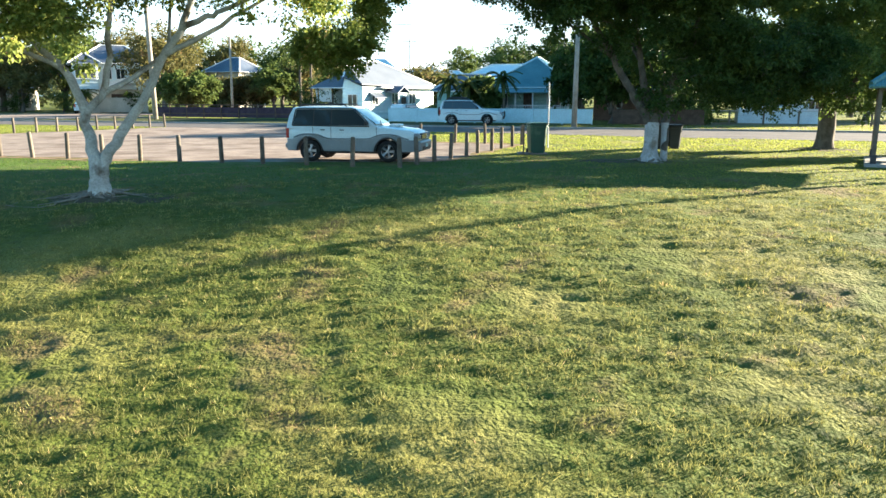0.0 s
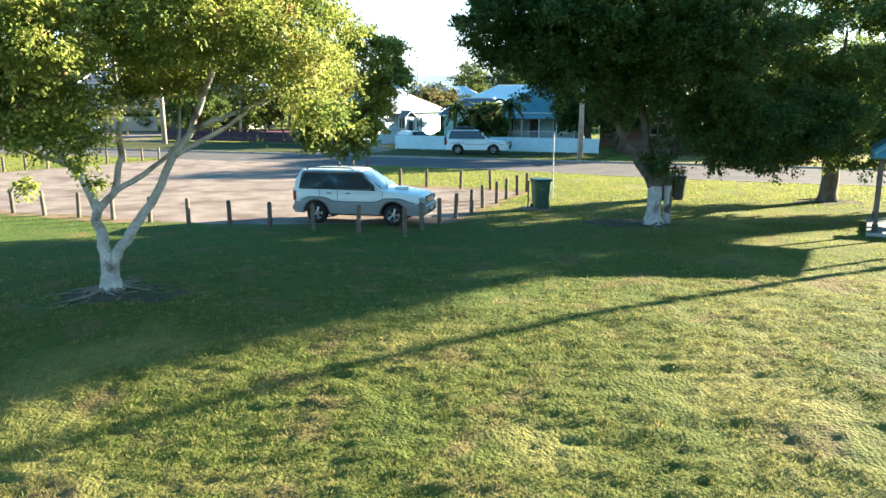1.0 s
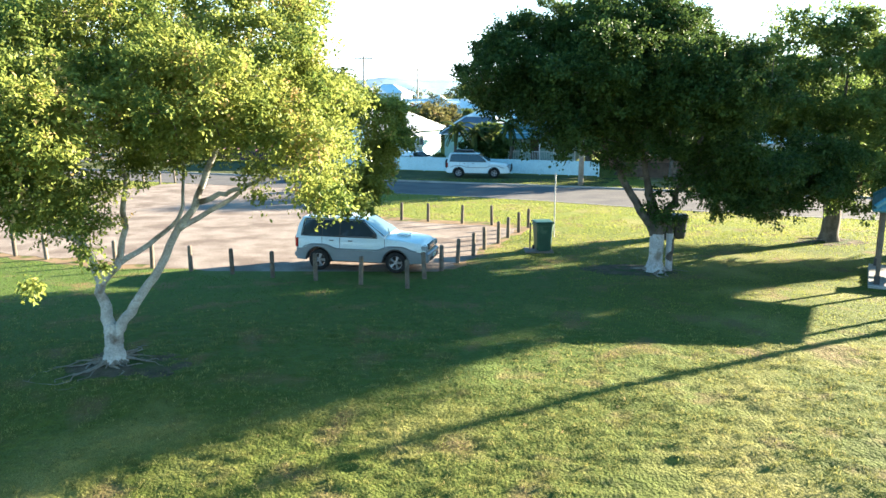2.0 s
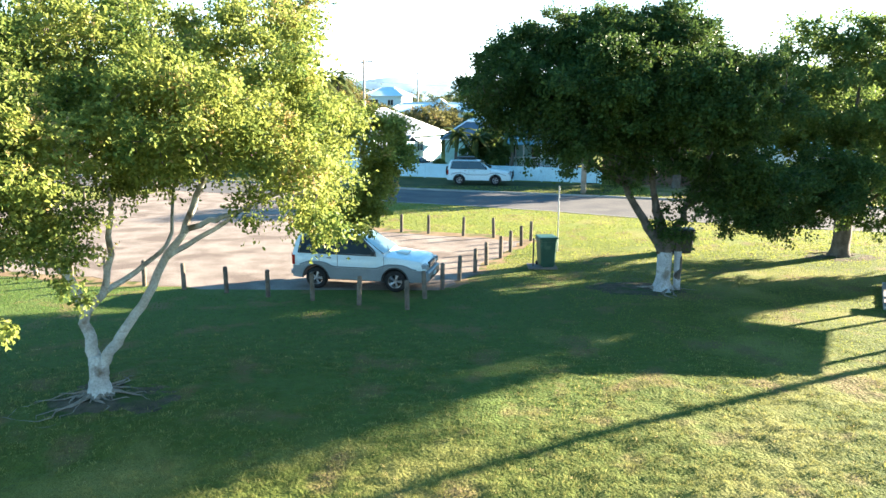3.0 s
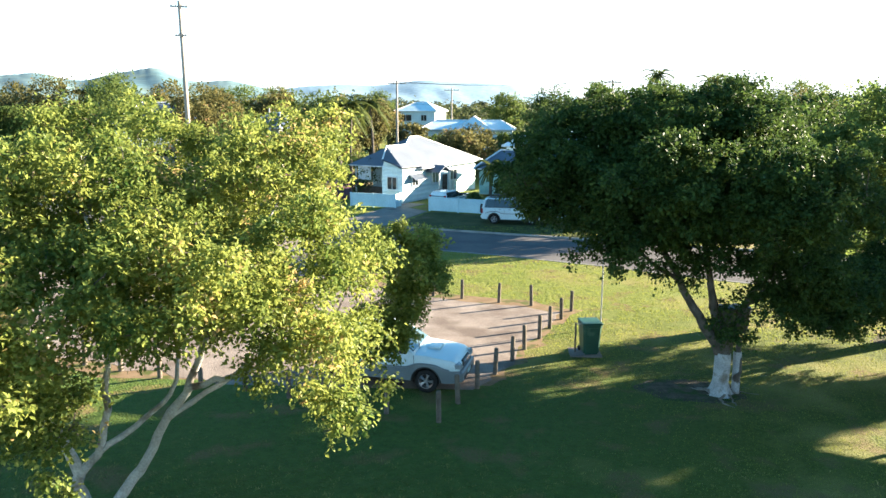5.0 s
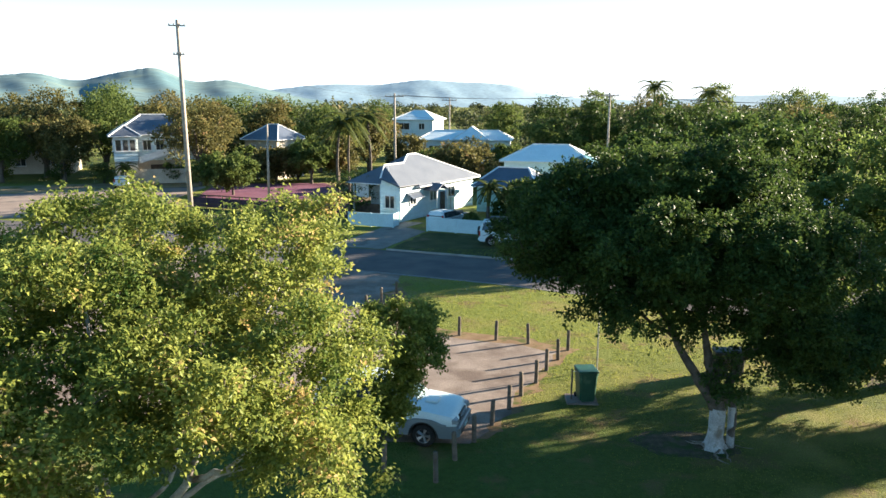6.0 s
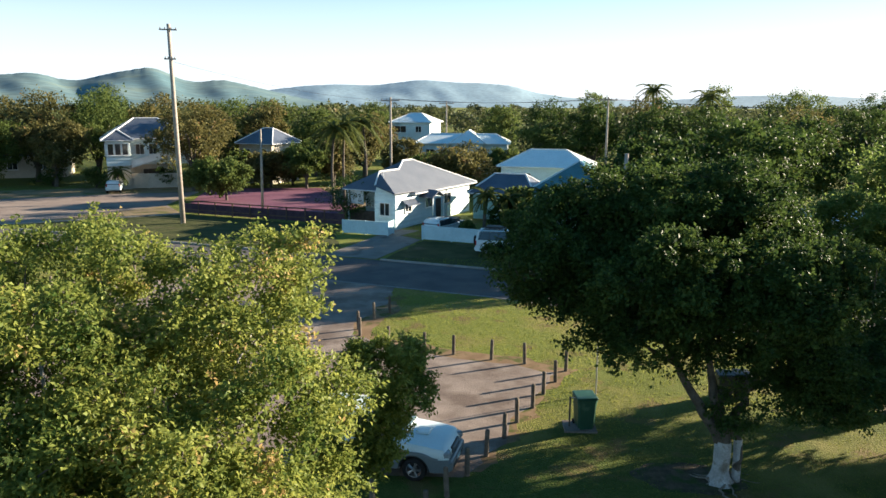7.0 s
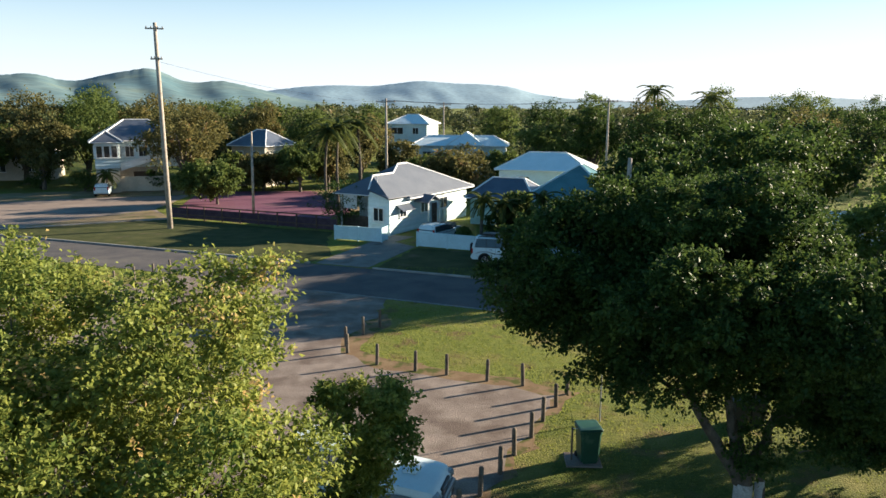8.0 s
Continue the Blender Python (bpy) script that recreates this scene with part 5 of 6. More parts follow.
    aw = part("awning", Geo().add([(0.05, 1.0, 2.5), (0.05, 3.0, 2.5), (0.75, 3.0, 2.05), (0.75, 1.0, 2.05), (0.05, 1.0, 2.46), (0.05, 3.0, 2.46), (0.75, 3.0, 2.01), (0.75, 1.0, 2.01)],
                                  [(0, 1, 2, 3), (7, 6, 5, 4), (0, 3, 7, 4), (1, 5, 6, 2), (3, 2, 6, 7), (0, 4, 5, 1)]), M_ROOF_DARK, h, "dark window awning")
    dr = part("door", Geo().box((0.05, 7.4, 1.02), (0.06, 0.85, 2.04), 0, 0.01), M_DARK_WOOD, h)
    part("handle", Geo().tube([(0.10, 7.1, 1.0), (0.12, 7.1, 1.0)], 0.03, 8), M_GALV, dr)
    part("downpipe", Geo().tube([(0.06, 9.0, 0.05), (0.06, 9.0, 2.95)], 0.05, 8), M_GALV, h)
    # gabled hood over the side entry, on a post
    part("entry_hood", Geo().add([(0.0, 3.9, 2.6), (0.0, 5.0, 3.15), (0.0, 6.1, 2.6), (1.5, 3.9, 2.55), (1.5, 5.0, 3.1), (1.5, 6.1, 2.55),
                                  (0.0, 3.9, 2.5), (0.0, 5.0, 3.05), (0.0, 6.1, 2.5), (1.5, 3.9, 2.45), (1.5, 5.0, 3.0), (1.5, 6.1, 2.45)],
                                 [(0, 3, 4, 1), (1, 4, 5, 2), (6, 7, 10, 9), (7, 8, 11, 10), (3, 9, 10, 4), (4, 10, 11, 5), (0, 6, 9, 3), (2, 5, 11, 8), (0, 1, 7, 6), (1, 2, 8, 7)]), M_ROOF_DARK, h, "small dark gabled entry hood")
    for py in (4.0, 6.0):
        part("hood_post", Geo().box((1.42, py, 1.24), (0.09, 0.09, 2.44), 0, 0.008), M_WHITE_PAINT, h)
    part("front_landing", Geo().box((1.0, 7.4, 0.12), (1.8, 1.6, 0.24), 0, 0.02), M_CONCRETE, h)
    return h


def teal_house():
    h = thing("house", pose(9.0, 73.5, 0, 0, 0, -19), "teal weatherboard house with a verandah and pyramid roof", "house", "houses")
    walls(h, -3.8, 3.8, -3.4, 5.0, 0.5, 3.0, M_TEAL_PAINT)
    add_roof(h, M_ROOF_TEAL, -3.8, 3.8, -3.4, 5.0, 3.0, 5.8, 1.0, caps_mat=M_ROOF_PALE)
    part("verandah_roof", Geo().add([(-4.2, -3.3, 3.0), (4.2, -3.3, 3.0), (4.2, -5.4, 2.5), (-4.2, -5.4, 2.5), (-4.2, -3.3, 2.94), (4.2, -3.3, 2.94), (4.2, -5.4, 2.44), (-4.2, -5.4, 2.44)],
                                    [(0, 1, 2, 3), (7, 6, 5, 4), (0, 3, 7, 4), (1, 5, 6, 2), (3, 2, 6, 7), (0, 4, 5, 1)]), M_ROOF_TEAL, h)
    part("verandah_floor", Geo().box((0, -4.3, 0.42), (8.2, 2.0, 0.14), 0, 0.02), M_DARK_WOOD, h)
    for k in range(6):
        part("verandah_post", Geo().box((-4.0 + 1.6 * k, -5.2, 1.47), (0.11, 0.11, 1.96)), M_WHITE_PAINT, h)
    for k in range(5):
        r = part("balustrade", Geo().box((-3.2 + 1.6 * k, -5.2, 1.35), (1.48, 0.06, 0.06)), M_WHITE_PAINT, h)
        for j in range(9):
            part("baluster", Geo().box((-3.84 + 1.6 * k + 0.16 * j, -5.2, 0.92), (0.04, 0.04, 0.8)), M_WHITE_PAINT, r)
    walls(h, -9.6, -3.8, -1.5, 3.5, 0.2, 2.7, M_TEAL_PAINT)
    add_roof(h, M_ROOF_DARK, -9.6, -3.9, -1.5, 3.5, 2.7, 4.3, 3.0, along="x")
    window_on(h, (-6.6, -1.53, 1.6), 1.4, 1.1, "y-")
    for x in (-2.6, 2.4):
        window_on(h, (x, -3.43, 1.8), 1.3, 1.3, "y-")
    part("door", Geo().box((0, -3.46, 1.55), (0.9, 0.06, 2.05), 0, 0.01), M_DARK_WOOD, h)
    for y in (-1.5, 2.5):
        window_on(h, (-3.83, y, 1.9), 1.2, 1.2, "x-")
    return h


white_cottage()
teal_house()


def queenslander():
    """Two-storey white house with an upper verandah."""
    h = thing("house", pose(-44.6, 104, 0, 0, 0, 28), "two-storey white house with a grey roof and upper verandah", "house", "houses")
    walls(h, -5.0, 5.0, -3.0, 6.0, 3.0, 6.4, M_WHITE_BOARD)
    walls(h, -4.6, 3.0, -2.6, 5.6, 0.0, 3.0, M_CREAM)
    add_roof(h, M_ROOF_DARK, -5.0, 5.0, -3.0, 6.0, 6.4, 8.9, 3.0, along="x")
    add_roof(h, M_ROOF_DARK, -5.4, -2.4, -4.8, -1.0, 6.3, 7.6, 2.0)
    walls(h, -5.3, -2.5, -4.7, -3.0, 3.05, 6.3, M_WHITE_BOARD)
    for x in (-4.75, -3.9, -3.05):
        window_on(h, (x, -4.73, 5.1), 0.75, 1.5, "y-", bars=0)
    window_on(h, (-5.33, -3.85, 5.1), 1.2, 1.5, "x-")
    window_on(h, (-2.47, -3.85, 5.1), 1.2, 1.5, "x+")
    part("bay_base", Geo().box((-3.9, -3.85, 1.5), (2.7, 1.6, 3.0)), M_CREAM, h, "cream rendered base of the bay")
    # sloping white parapet of the outside stair, its flight behind it
    part("stair_parapet", Geo().add([(-2.4, -4.4, 2.7), (2.8, -4.4, 4.2), (2.8, -4.4, 5.1), (-2.4, -4.4, 3.6), (-2.4, -4.28, 2.7), (2.8, -4.28, 4.2), (2.8, -4.28, 5.1), (-2.4, -4.28, 3.6)],
                                    [(0, 1, 2, 3), (7, 6, 5, 4), (0, 4, 5, 1), (1, 5, 6, 2), (2, 6, 7, 3), (3, 7, 4, 0)]), M_WHITE_PAINT, h, "white sloping stair parapet")
    for k in range(9):
        part("tread", Geo().box((-2.0 + 0.58 * k, -3.66, 2.85 + 0.165 * k), (0.56, 1.2, 0.06)), M_CREAM, h)
    for x in (-1.2, 0.4, 2.0, 3.6):
        window_on(h, (x, -3.03, 5.0), 1.1, 1.4, "y-")
    part("roller_door", Geo().box((0.4, -2.66, 1.2), (2.6, 0.06, 2.4), 0, 0.01), M_DARK_WOOD, h)
    return h


queenslander()
plain_house("house", (-29.8, 110), -20, 5.4, 6.4, 5.5, 7.5, 1.5, M_CREAM, M_ROOF_DARK, "cream house with a slate-blue roof among trees", [((-1.4, -3.23, 4.2), 1.2, 1.1, "y-"), ((1.4, -3.23, 4.2), 1.2, 1.1, "y-")])
plain_house("house", (-12.4, 152), -12, 7.6, 8, 7.5, 9.2, 2, M_WHITE_BOARD, M_ROOF_PALE, "tall white two-storey house with a pale roof", [((-2.0, -4.03, 6.2), 2.4, 1.3, "y-"), ((1.6, -4.03, 6.2), 1.2, 1.2, "y-"), ((0.5, -4.03, 3.5), 1.6, 1.4, "y-")])
long_house = plain_house("house", (-2.7, 127), -4, 14.4, 6.5, 4.8, 6.2, 10.5, M_WHITE_BOARD, M_ROOF_PALE, "long white house under a pale blue hipped roof", [((-5, -3.28, 3.4), 1.4, 1.0, "y-"), ((5.4, -3.28, 3.4), 1.2, 1.0, "y-")])
walls(long_house, -1.2, 3.4, -4.8, -3.25, 0.0, 4.9, M_WHITE_BOARD)
add_roof(long_house, M_ROOF_PALE, -1.2, 3.4, -4.8, 2.0, 4.95, 6.8, 2.6)
plain_house("house", (7.8, 91), -14, 9.5, 6.5, 4.1, 5.8, 4, M_BLUE_PAINT, M_ROOF_PALE, "house with a bright pale blue metal roof", [((-2, -3.28, 2.9), 1.2, 1.0, "y-"), ((2, -3.28, 2.9), 1.2, 1.0, "y-")])
plain_house("shed", (28.3, 63), -18, 7.2, 5, 2.5, 3.2, 4, M_BLUE_PAINT, M_ROOF_PALE, "pale blue metal shed behind the fence", [((2.0, -2.53, 1.5), 1.0, 0.8, "y-")], group="sheds")
plain_house("house", (18, 71), -18, 7, 6, 2.8, 4.6, 2, M_BRICK, M_ROOF_DARK, "low pink brick house behind dark trees", [((-1.6, -3.03, 1.6), 1.3, 1.1, "y-"), ((1.6, -3.03, 1.6), 1.3, 1.1, "y-")])
plain_house("house", (-68, 116), 20, 10, 8, 3.2, 5.4, 3, M_CREAM, M_ROOF_DARK, "cream house half hidden by trees", [((-2, -4.03, 1.8), 1.4, 1.2, "y-"), ((2, -4.03, 1.8), 1.4, 1.2, "y-")])


# ---- fences ----
def panel_fence(name, pts, height, material, label, bay=2.4, rails=False, post=0.12, panel_t=0.05, gap=0.0, cap=True):
    f = thing(name, pose(pts[0][0], pts[0][1], 0), label, "fence")
    ox, oy = pts[0]
    for (x, y), (X, Y) in zip(pts, pts[1:]):
        d = math.hypot(X - x, Y - y)
        n = max(1, round(d / bay))
        yaw = math.degrees(math.atan2(Y - y, X - x))
        for k in range(n + 1):
            part("post", Geo().box((x - ox + (X - x) * k / n, y - oy + (Y - y) * k / n, height / 2 + 0.03), (post, post, height + 0.06), yaw, 0.01), material if not rails else M_DARK_WOOD, f)
        for k in range(n):
            c = (x - ox + (X - x) * (k + 0.5) / n, y - oy + (Y - y) * (k + 0.5) / n)
            if rails:
                for zz in (0.45, height):
                    part("rail", Geo().box((c[0], c[1], zz), (d / n, 0.06, 0.10), yaw), M_DARK_WOOD, f)
                part("mesh_panel", Geo().box((c[0], c[1], height * 0.45), (d / n - post, 0.02, height * 0.75), yaw), material, f, "dark shade cloth infill")
            else:
                part("panel", Geo().box((c[0], c[1], height / 2 + 0.02), (d / n - post, panel_t, height - 0.08), yaw, 0.008), material, f)
                if cap:
                    part("cap_rail", Geo().box((c[0], c[1], height), (d / n - post, panel_t + 0.05, 0.06), yaw, 0.01), material, f)
    return f


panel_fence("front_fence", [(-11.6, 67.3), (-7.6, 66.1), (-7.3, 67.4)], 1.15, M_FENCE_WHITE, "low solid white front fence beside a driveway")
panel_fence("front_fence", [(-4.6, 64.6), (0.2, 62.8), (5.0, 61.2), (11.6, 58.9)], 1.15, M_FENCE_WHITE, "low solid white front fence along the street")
panel_fence("court_fence", [(-29.8, 78.0), (-12.2, 71.3)], 1.3, M_DARK_MESH, "dark timber rail fence lined with purple-black cloth", 2.2, True)
panel_fence("garden_wall", [(-46.4, 98.6), (-39.4, 101.0)], 1.9, M_CREAM, "cream rendered garden wall before a house", 3.5, post=0.2, panel_t=0.15)
panel_fence("paling_fence", [(13.2, 58.6), (19.5, 56.6)], 1.15, M_DARK_WOOD, "low weathered dark timber fence along the street", 2.4)


def wire_fence(pts, height, label):
    """Posts with three strands and a top rail."""
    f = thing("wire_fence", pose(pts[0][0], pts[0][1], 0), label, "fence")
    ox, oy = pts[0]
    for (x, y), (X, Y) in zip(pts, pts[1:]):
        n = max(1, round(math.hypot(X - x, Y - y) / 2.6))
        for k in range(n + 1):
            part("post", Geo().box((x - ox + (X - x) * k / n, y - oy + (Y - y) * k / n, height / 2), (0.11, 0.11, height + 0.06), 15, 0.01), M_POST, f)
        for zz, r in ((height - 0.03, 0.03), (height * 0.66, 0.008), (height * 0.33, 0.008)):
            part("top_rail" if r > 0.02 else "strand", Geo().tube([(x - ox, y - oy, zz), (X - ox, Y - oy, zz)], r, 6), M_GALV, f)
    return f


wire_fence([(19.6, 58.6), (33.5, 54.2), (50, 49.0)], 1.1, "wire fence with timber posts around a dry yard")


# ---- posts of the car park ----
def bollard_mesh():
    g = Geo()
    g.lathe([(0.0, -0.25), (0.075, -0.25), (0.077, 0.0), (0.075, 0.5), (0.072, 0.88), (0.062, 0.915), (0.035, 0.93), (0.0, 0.932)], 12)
    return g.mesh("bollard", M_POST, True)


BOLLARD = bollard_mesh()
rng_p = np.random.default_rng(5)
for x, y in FRONT_POSTS + RIGHT_POSTS + BACK_POSTS + LEFT_POSTS:
    ob = new("bollard", BOLLARD)
    ob.matrix_world = pose(x + rng_p.normal() * 0.03, y + rng_p.normal() * 0.03, ground_z(x, y) - 0.02 + rng_p.normal() * 0.015, rng_p.normal() * 1.3, rng_p.normal() * 1.3, rng_p.random() * 360)
    tagged(ob, "short round weathered timber post edging the car park", "bollard", "car park posts")


# ---- vehicles ----
def arch(x, wheels, r):
    """Lower edge of the body side, raised over the wheels."""
    for w in wheels:
        if abs(x - w) < r:
            return math.sqrt(r * r - (x - w) ** 2)
    return 0.0


def loft(stations):
    """Skins a row of equal cross-sections, closing the ends."""
    g = Geo()
    n = len(stations[0])
    for s in stations:
        g.v += s
    for i in range(len(stations) - 1):
        for k in range(n):
            j = (k + 1) % n
            g.f.append((i * n + k, i * n + j, (i + 1) * n + j, (i + 1) * n + k))
    g.f += [tuple(range(n - 1, -1, -1)), tuple(range((len(stations) - 1) * n, len(stations) * n))]
    return g


def wheel_set(car, wx, half, r, w=0.22):
    for x in wx:
        for s in (-1, 1):
            y = s * (half - w / 2)
            wh = new("wheel")
            wh.parent = car
            wh.matrix_local = pose(x, y, r, 0, 0, 0 if s < 0 else 180)
            g = Geo().lathe([(r * 0.62, -w / 2), (r * 0.9, -w / 2), (r * 0.985, -w / 2 + 0.03), (r, -w / 2 + 0.06), (r, w / 2 - 0.06), (r * 0.9, w / 2), (r * 0.62, w / 2)], 30, "y")
            part("tyre", g, M_TYRE, wh, smooth=True)
            g = Geo().lathe([(r * 0.64, -w / 2 + 0.005), (r * 0.60, -w / 2 + 0.01), (r * 0.57, -w / 2 + 0.05), (r * 0.57, w / 2)], 30, "y")
            for k in range(5):
                a = 2 * math.pi * k / 5
                for da in (-0.13, 0.13):
                    g.tube([(0.05 * math.cos(a), -w / 2 + 0.03, 0.05 * math.sin(a)), (r * 0.6 * math.cos(a + da), -w / 2 + 0.025, r * 0.6 * math.sin(a + da))], [0.03, 0.022], 5)
            g.lathe([(0.0, -w / 2 + 0.005), (0.05, -w / 2 + 0.008), (0.065, -w / 2 + 0.03), (0.065, 0)], 14, "y")
            part("rim", g, M_ALLOY, wh)
            part("brake_disc", Geo().lathe([(0.0, 0.0), (r * 0.5, 0.0), (r * 0.5, 0.02), (0.0, 0.02)], 18, "y"), M_BLACK, wh)


def wagon(at, yaw, label, L=4.62, W=1.86, H=1.84, wb=2.75, wheel_r=0.37, lower=M_CAR_SILVER, upper=M_CAR_WHITE, spare=False, rack=False, scoop=True, bar=False, group="parked cars", z=0.012):
    """A four-door off-road wagon, nose along +x, with its body in two tones."""
    car = thing("car", pose(at[0], at[1], z, 0, 0, yaw), label, "car", group)
    half = W / 2
    xr, xf = -L / 2, L / 2
    wr, wf = -wb / 2 - 0.08, wb / 2 - 0.08
    belt, sill, split = 1.20 * H / 1.84, 0.36, 0.75
    cowl_x = wf - 0.36
    xs = sorted(set([round(xr + L * i / 64, 3) for i in range(65)] + [wr, wf]))

    def width_at(x):
        e = max(0.0, (abs(x) - (L / 2 - 0.5)) / 0.5)
        return half * (1 - 0.13 * e * e)

    def top_at(x):
        if x <= cowl_x:
            return belt - 0.03 * max(0, (x - cowl_x + 0.4))
        t = (x - cowl_x) / (xf - cowl_x)
        return belt - 0.01 - 0.10 * t - 0.06 * t * t - 0.15 * max(0, (t - 0.82) / 0.18) ** 2

    def split_at(x):
        """The grey cladding rises in a flare over each wheel."""
        return split + 0.15 * sum(math.exp(-(((x - c) / 0.50) ** 4)) for c in (wr, wf))

    def flare(x):
        return 0.035 * sum(math.exp(-(((x - c) / 0.55) ** 4)) for c in (wr, wf))

    def section(x, lo, hi, lower_part):
        w = width_at(x) + (flare(x) if lower_part else 0.0)
        if lower_part:
            ar = wheel_r + arch(x, (wr, wf), wheel_r + 0.10)
            zb = max(lo, ar if arch(x, (wr, wf), wheel_r + 0.10) else lo)
            zb = min(zb, hi - 0.02)
            return [(x, -w + 0.10, zb), (x, -w - 0.02, zb + 0.005), (x, -w - 0.025, (zb + hi) / 2), (x, -w - 0.012, hi), (x, w + 0.012, hi), (x, w + 0.025, (zb + hi) / 2), (x, w + 0.02, zb + 0.005), (x, w - 0.10, zb)]
        zb = max(lo, wheel_r + arch(x, (wr, wf), wheel_r + 0.10)) if arch(x, (wr, wf), wheel_r + 0.10) else lo
        zb = min(zb, hi - 0.05)
        return [(x, -w, zb), (x, -w - 0.008, lo + (hi - lo) * 0.35 if zb <= lo else max(zb, lo + (hi - lo) * 0.35)), (x, -w * 0.985, hi - 0.09), (x, -w * 0.93, hi - 0.02), (x, -w * 0.6, hi + 0.012), (x, 0, hi + 0.02),
                (x, w * 0.6, hi + 0.012), (x, w * 0.93, hi - 0.02), (x, w * 0.985, hi - 0.09), (x, w + 0.008, lo + (hi - lo) * 0.35 if zb <= lo else max(zb, lo + (hi - lo) * 0.35)), (x, w, zb)]
    part("cladding", loft([section(x, sill, min(split_at(x), top_at(x) - 0.1), True) for x in xs]), lower, car, "grey lower cladding", True, 38)
    body = part("body", loft([section(x, min(split_at(x), top_at(x) - 0.1) - 0.01, top_at(x), False) for x in xs]), upper, car, smooth=True, crease=38)
    # cabin
    roof_f, roof_r = cowl_x - 0.92, xr + 0.22
    tumble = 0.17

    def cab_half(z):
        return half * 0.965 - tumble * (z - belt) / (H - belt)
    cab = []
    for x, zt in [(xr + 0.03, belt + 0.05), (xr + 0.10, belt + (H - belt) * 0.6), (roof_r, H - 0.03), (roof_r + 0.35, H), ((roof_f + roof_r) / 2, H + 0.005), (roof_f - 0.25, H - 0.005), (roof_f, H - 0.035), (roof_f + 0.46, belt + (H - belt) * 0.5), (cowl_x, belt - 0.02)]:
        zb = belt - 0.08
        zt = max(zt, zb + 0.04)
        a, b = cab_half(zb), cab_half(zt)
        cab.append([(x, -a, zb), (x, -b, zt - 0.045), (x, -b + 0.04, zt - 0.012), (x, -b * 0.6, zt + 0.008), (x, b * 0.6, zt + 0.008), (x, b - 0.04, zt - 0.012), (x, b, zt - 0.045), (x, a, zb)])
    part("cabin", loft(cab), upper, car, smooth=True, crease=38)

    def side_pane(poly, name="side_window"):
        for s in (-1, 1):
            g = Geo()
            n = len(poly)
            for off in (0.012, -0.012):
                g.v += [(x, s * (cab_half(z) + off), z) for x, z in poly]
            g.f = [tuple(range(n)), tuple(range(2 * n - 1, n - 1, -1))] + [(i, (i + 1) % n, n + (i + 1) % n, n + i) for i in range(n)]
            part(name, g, M_SIDE_GLASS, car, "dark tinted side glass")
    zl, zh = belt + 0.02, H - 0.095
    x0, x1 = roof_r + 0.14, roof_f - 0.02
    third = (x1 - x0)
    side_pane([(x0 - 0.10, zl + 0.02), (x0 - 0.04, zl), (x0 + third * 0.315, zl), (x0 + third * 0.315, zh), (x0 + 0.06, zh), (x0, zh - 0.03)])
    side_pane([(x0 + third * 0.335, zl), (x0 + third * 0.64, zl), (x0 + third * 0.64, zh), (x0 + third * 0.335, zh)])
    side_pane([(x0 + third * 0.66, zl), (x1 + 0.60, zl), (x1 + 0.52, zl + 0.14), (x1 + 0.12, zh - 0.02), (x1 + 0.02, zh), (x0 + third * 0.66, zh)])
    for s in (-1, 1):
        for f in (0.325, 0.65):
            xp = x0 + third * f
            part("window_pillar", Geo().add([(xp + dx, s * (cab_half(zz) + dy), zz) for zz in (zl, zh) for dy in (-0.01, 0.006) for dx in (-third * 0.0105, third * 0.0105)],
                                            [(0, 1, 3, 2), (4, 6, 7, 5), (0, 4, 5, 1), (2, 3, 7, 6), (0, 2, 6, 4), (1, 5, 7, 3)]), M_BLACK, car)

    def cross_pane(xa, za, xb, zb, name, out):
        a, b = cab_half(za) - 0.10, cab_half(zb) - 0.12
        g = Geo().add([(xa + out, -a, za + 0.02), (xa + out, a, za + 0.02), (xb + out, b, zb + 0.02), (xb + out, -b, zb + 0.02), (xa - out, -a, za - 0.02), (xa - out, a, za - 0.02), (xb - out, b, zb - 0.02), (xb - out, -b, zb - 0.02)],
                      [(0, 1, 2, 3), (7, 6, 5, 4), (0, 4, 5, 1), (1, 5, 6, 2), (2, 6, 7, 3), (3, 7, 4, 0)])
        part(name, g, M_CAR_GLASS, car, "sloping glass with sky reflection in its colour")
    cross_pane(cowl_x - 0.06, belt + 0.045, roof_f + 0.06, H - 0.085, "windscreen", 0.018)
    cross_pane(xr + 0.045, belt + 0.08, roof_r - 0.03, H - 0.11, "rear_window", -0.018)
    # trim
    part("front_bumper", Geo().box((xf - 0.02, 0, 0.54), (0.24, W * 0.90, 0.34), 0, 0.05), lower, car)
    part("air_intake", Geo().box((xf + 0.085, 0, 0.47), (0.05, W * 0.62, 0.13), 0, 0.015), M_BLACK, car, "dark lower intake")
    part("rear_bumper", Geo().box((xr + 0.02, 0, 0.52), (0.22, W * 0.90, 0.22), 0, 0.05), lower, car)
    gr = part("grille", Geo().box((xf - 0.01, 0, 0.86), (0.08, 0.80, 0.20), 0, 0.02), M_BLACK, car)
    for k in range(3):
        part("grille_bar", Geo().box((xf + 0.035, 0, 0.81 + 0.05 * k), (0.02, 0.70, 0.018)), M_CHROME, gr)
    for s in (-1, 1):
        part("headlight", Geo().box((xf - 0.13, s * 0.64, 0.87), (0.26, 0.42, 0.20), s * -28, 0.04), M_LAMP_CLEAR, car, "clear glass headlight")
        part("tail_light", Geo().box((xr + 0.03, s * (half - 0.13), 0.98), (0.10, 0.16, 0.40), 0, 0.02), M_LAMP_RED, car, "red tail light")
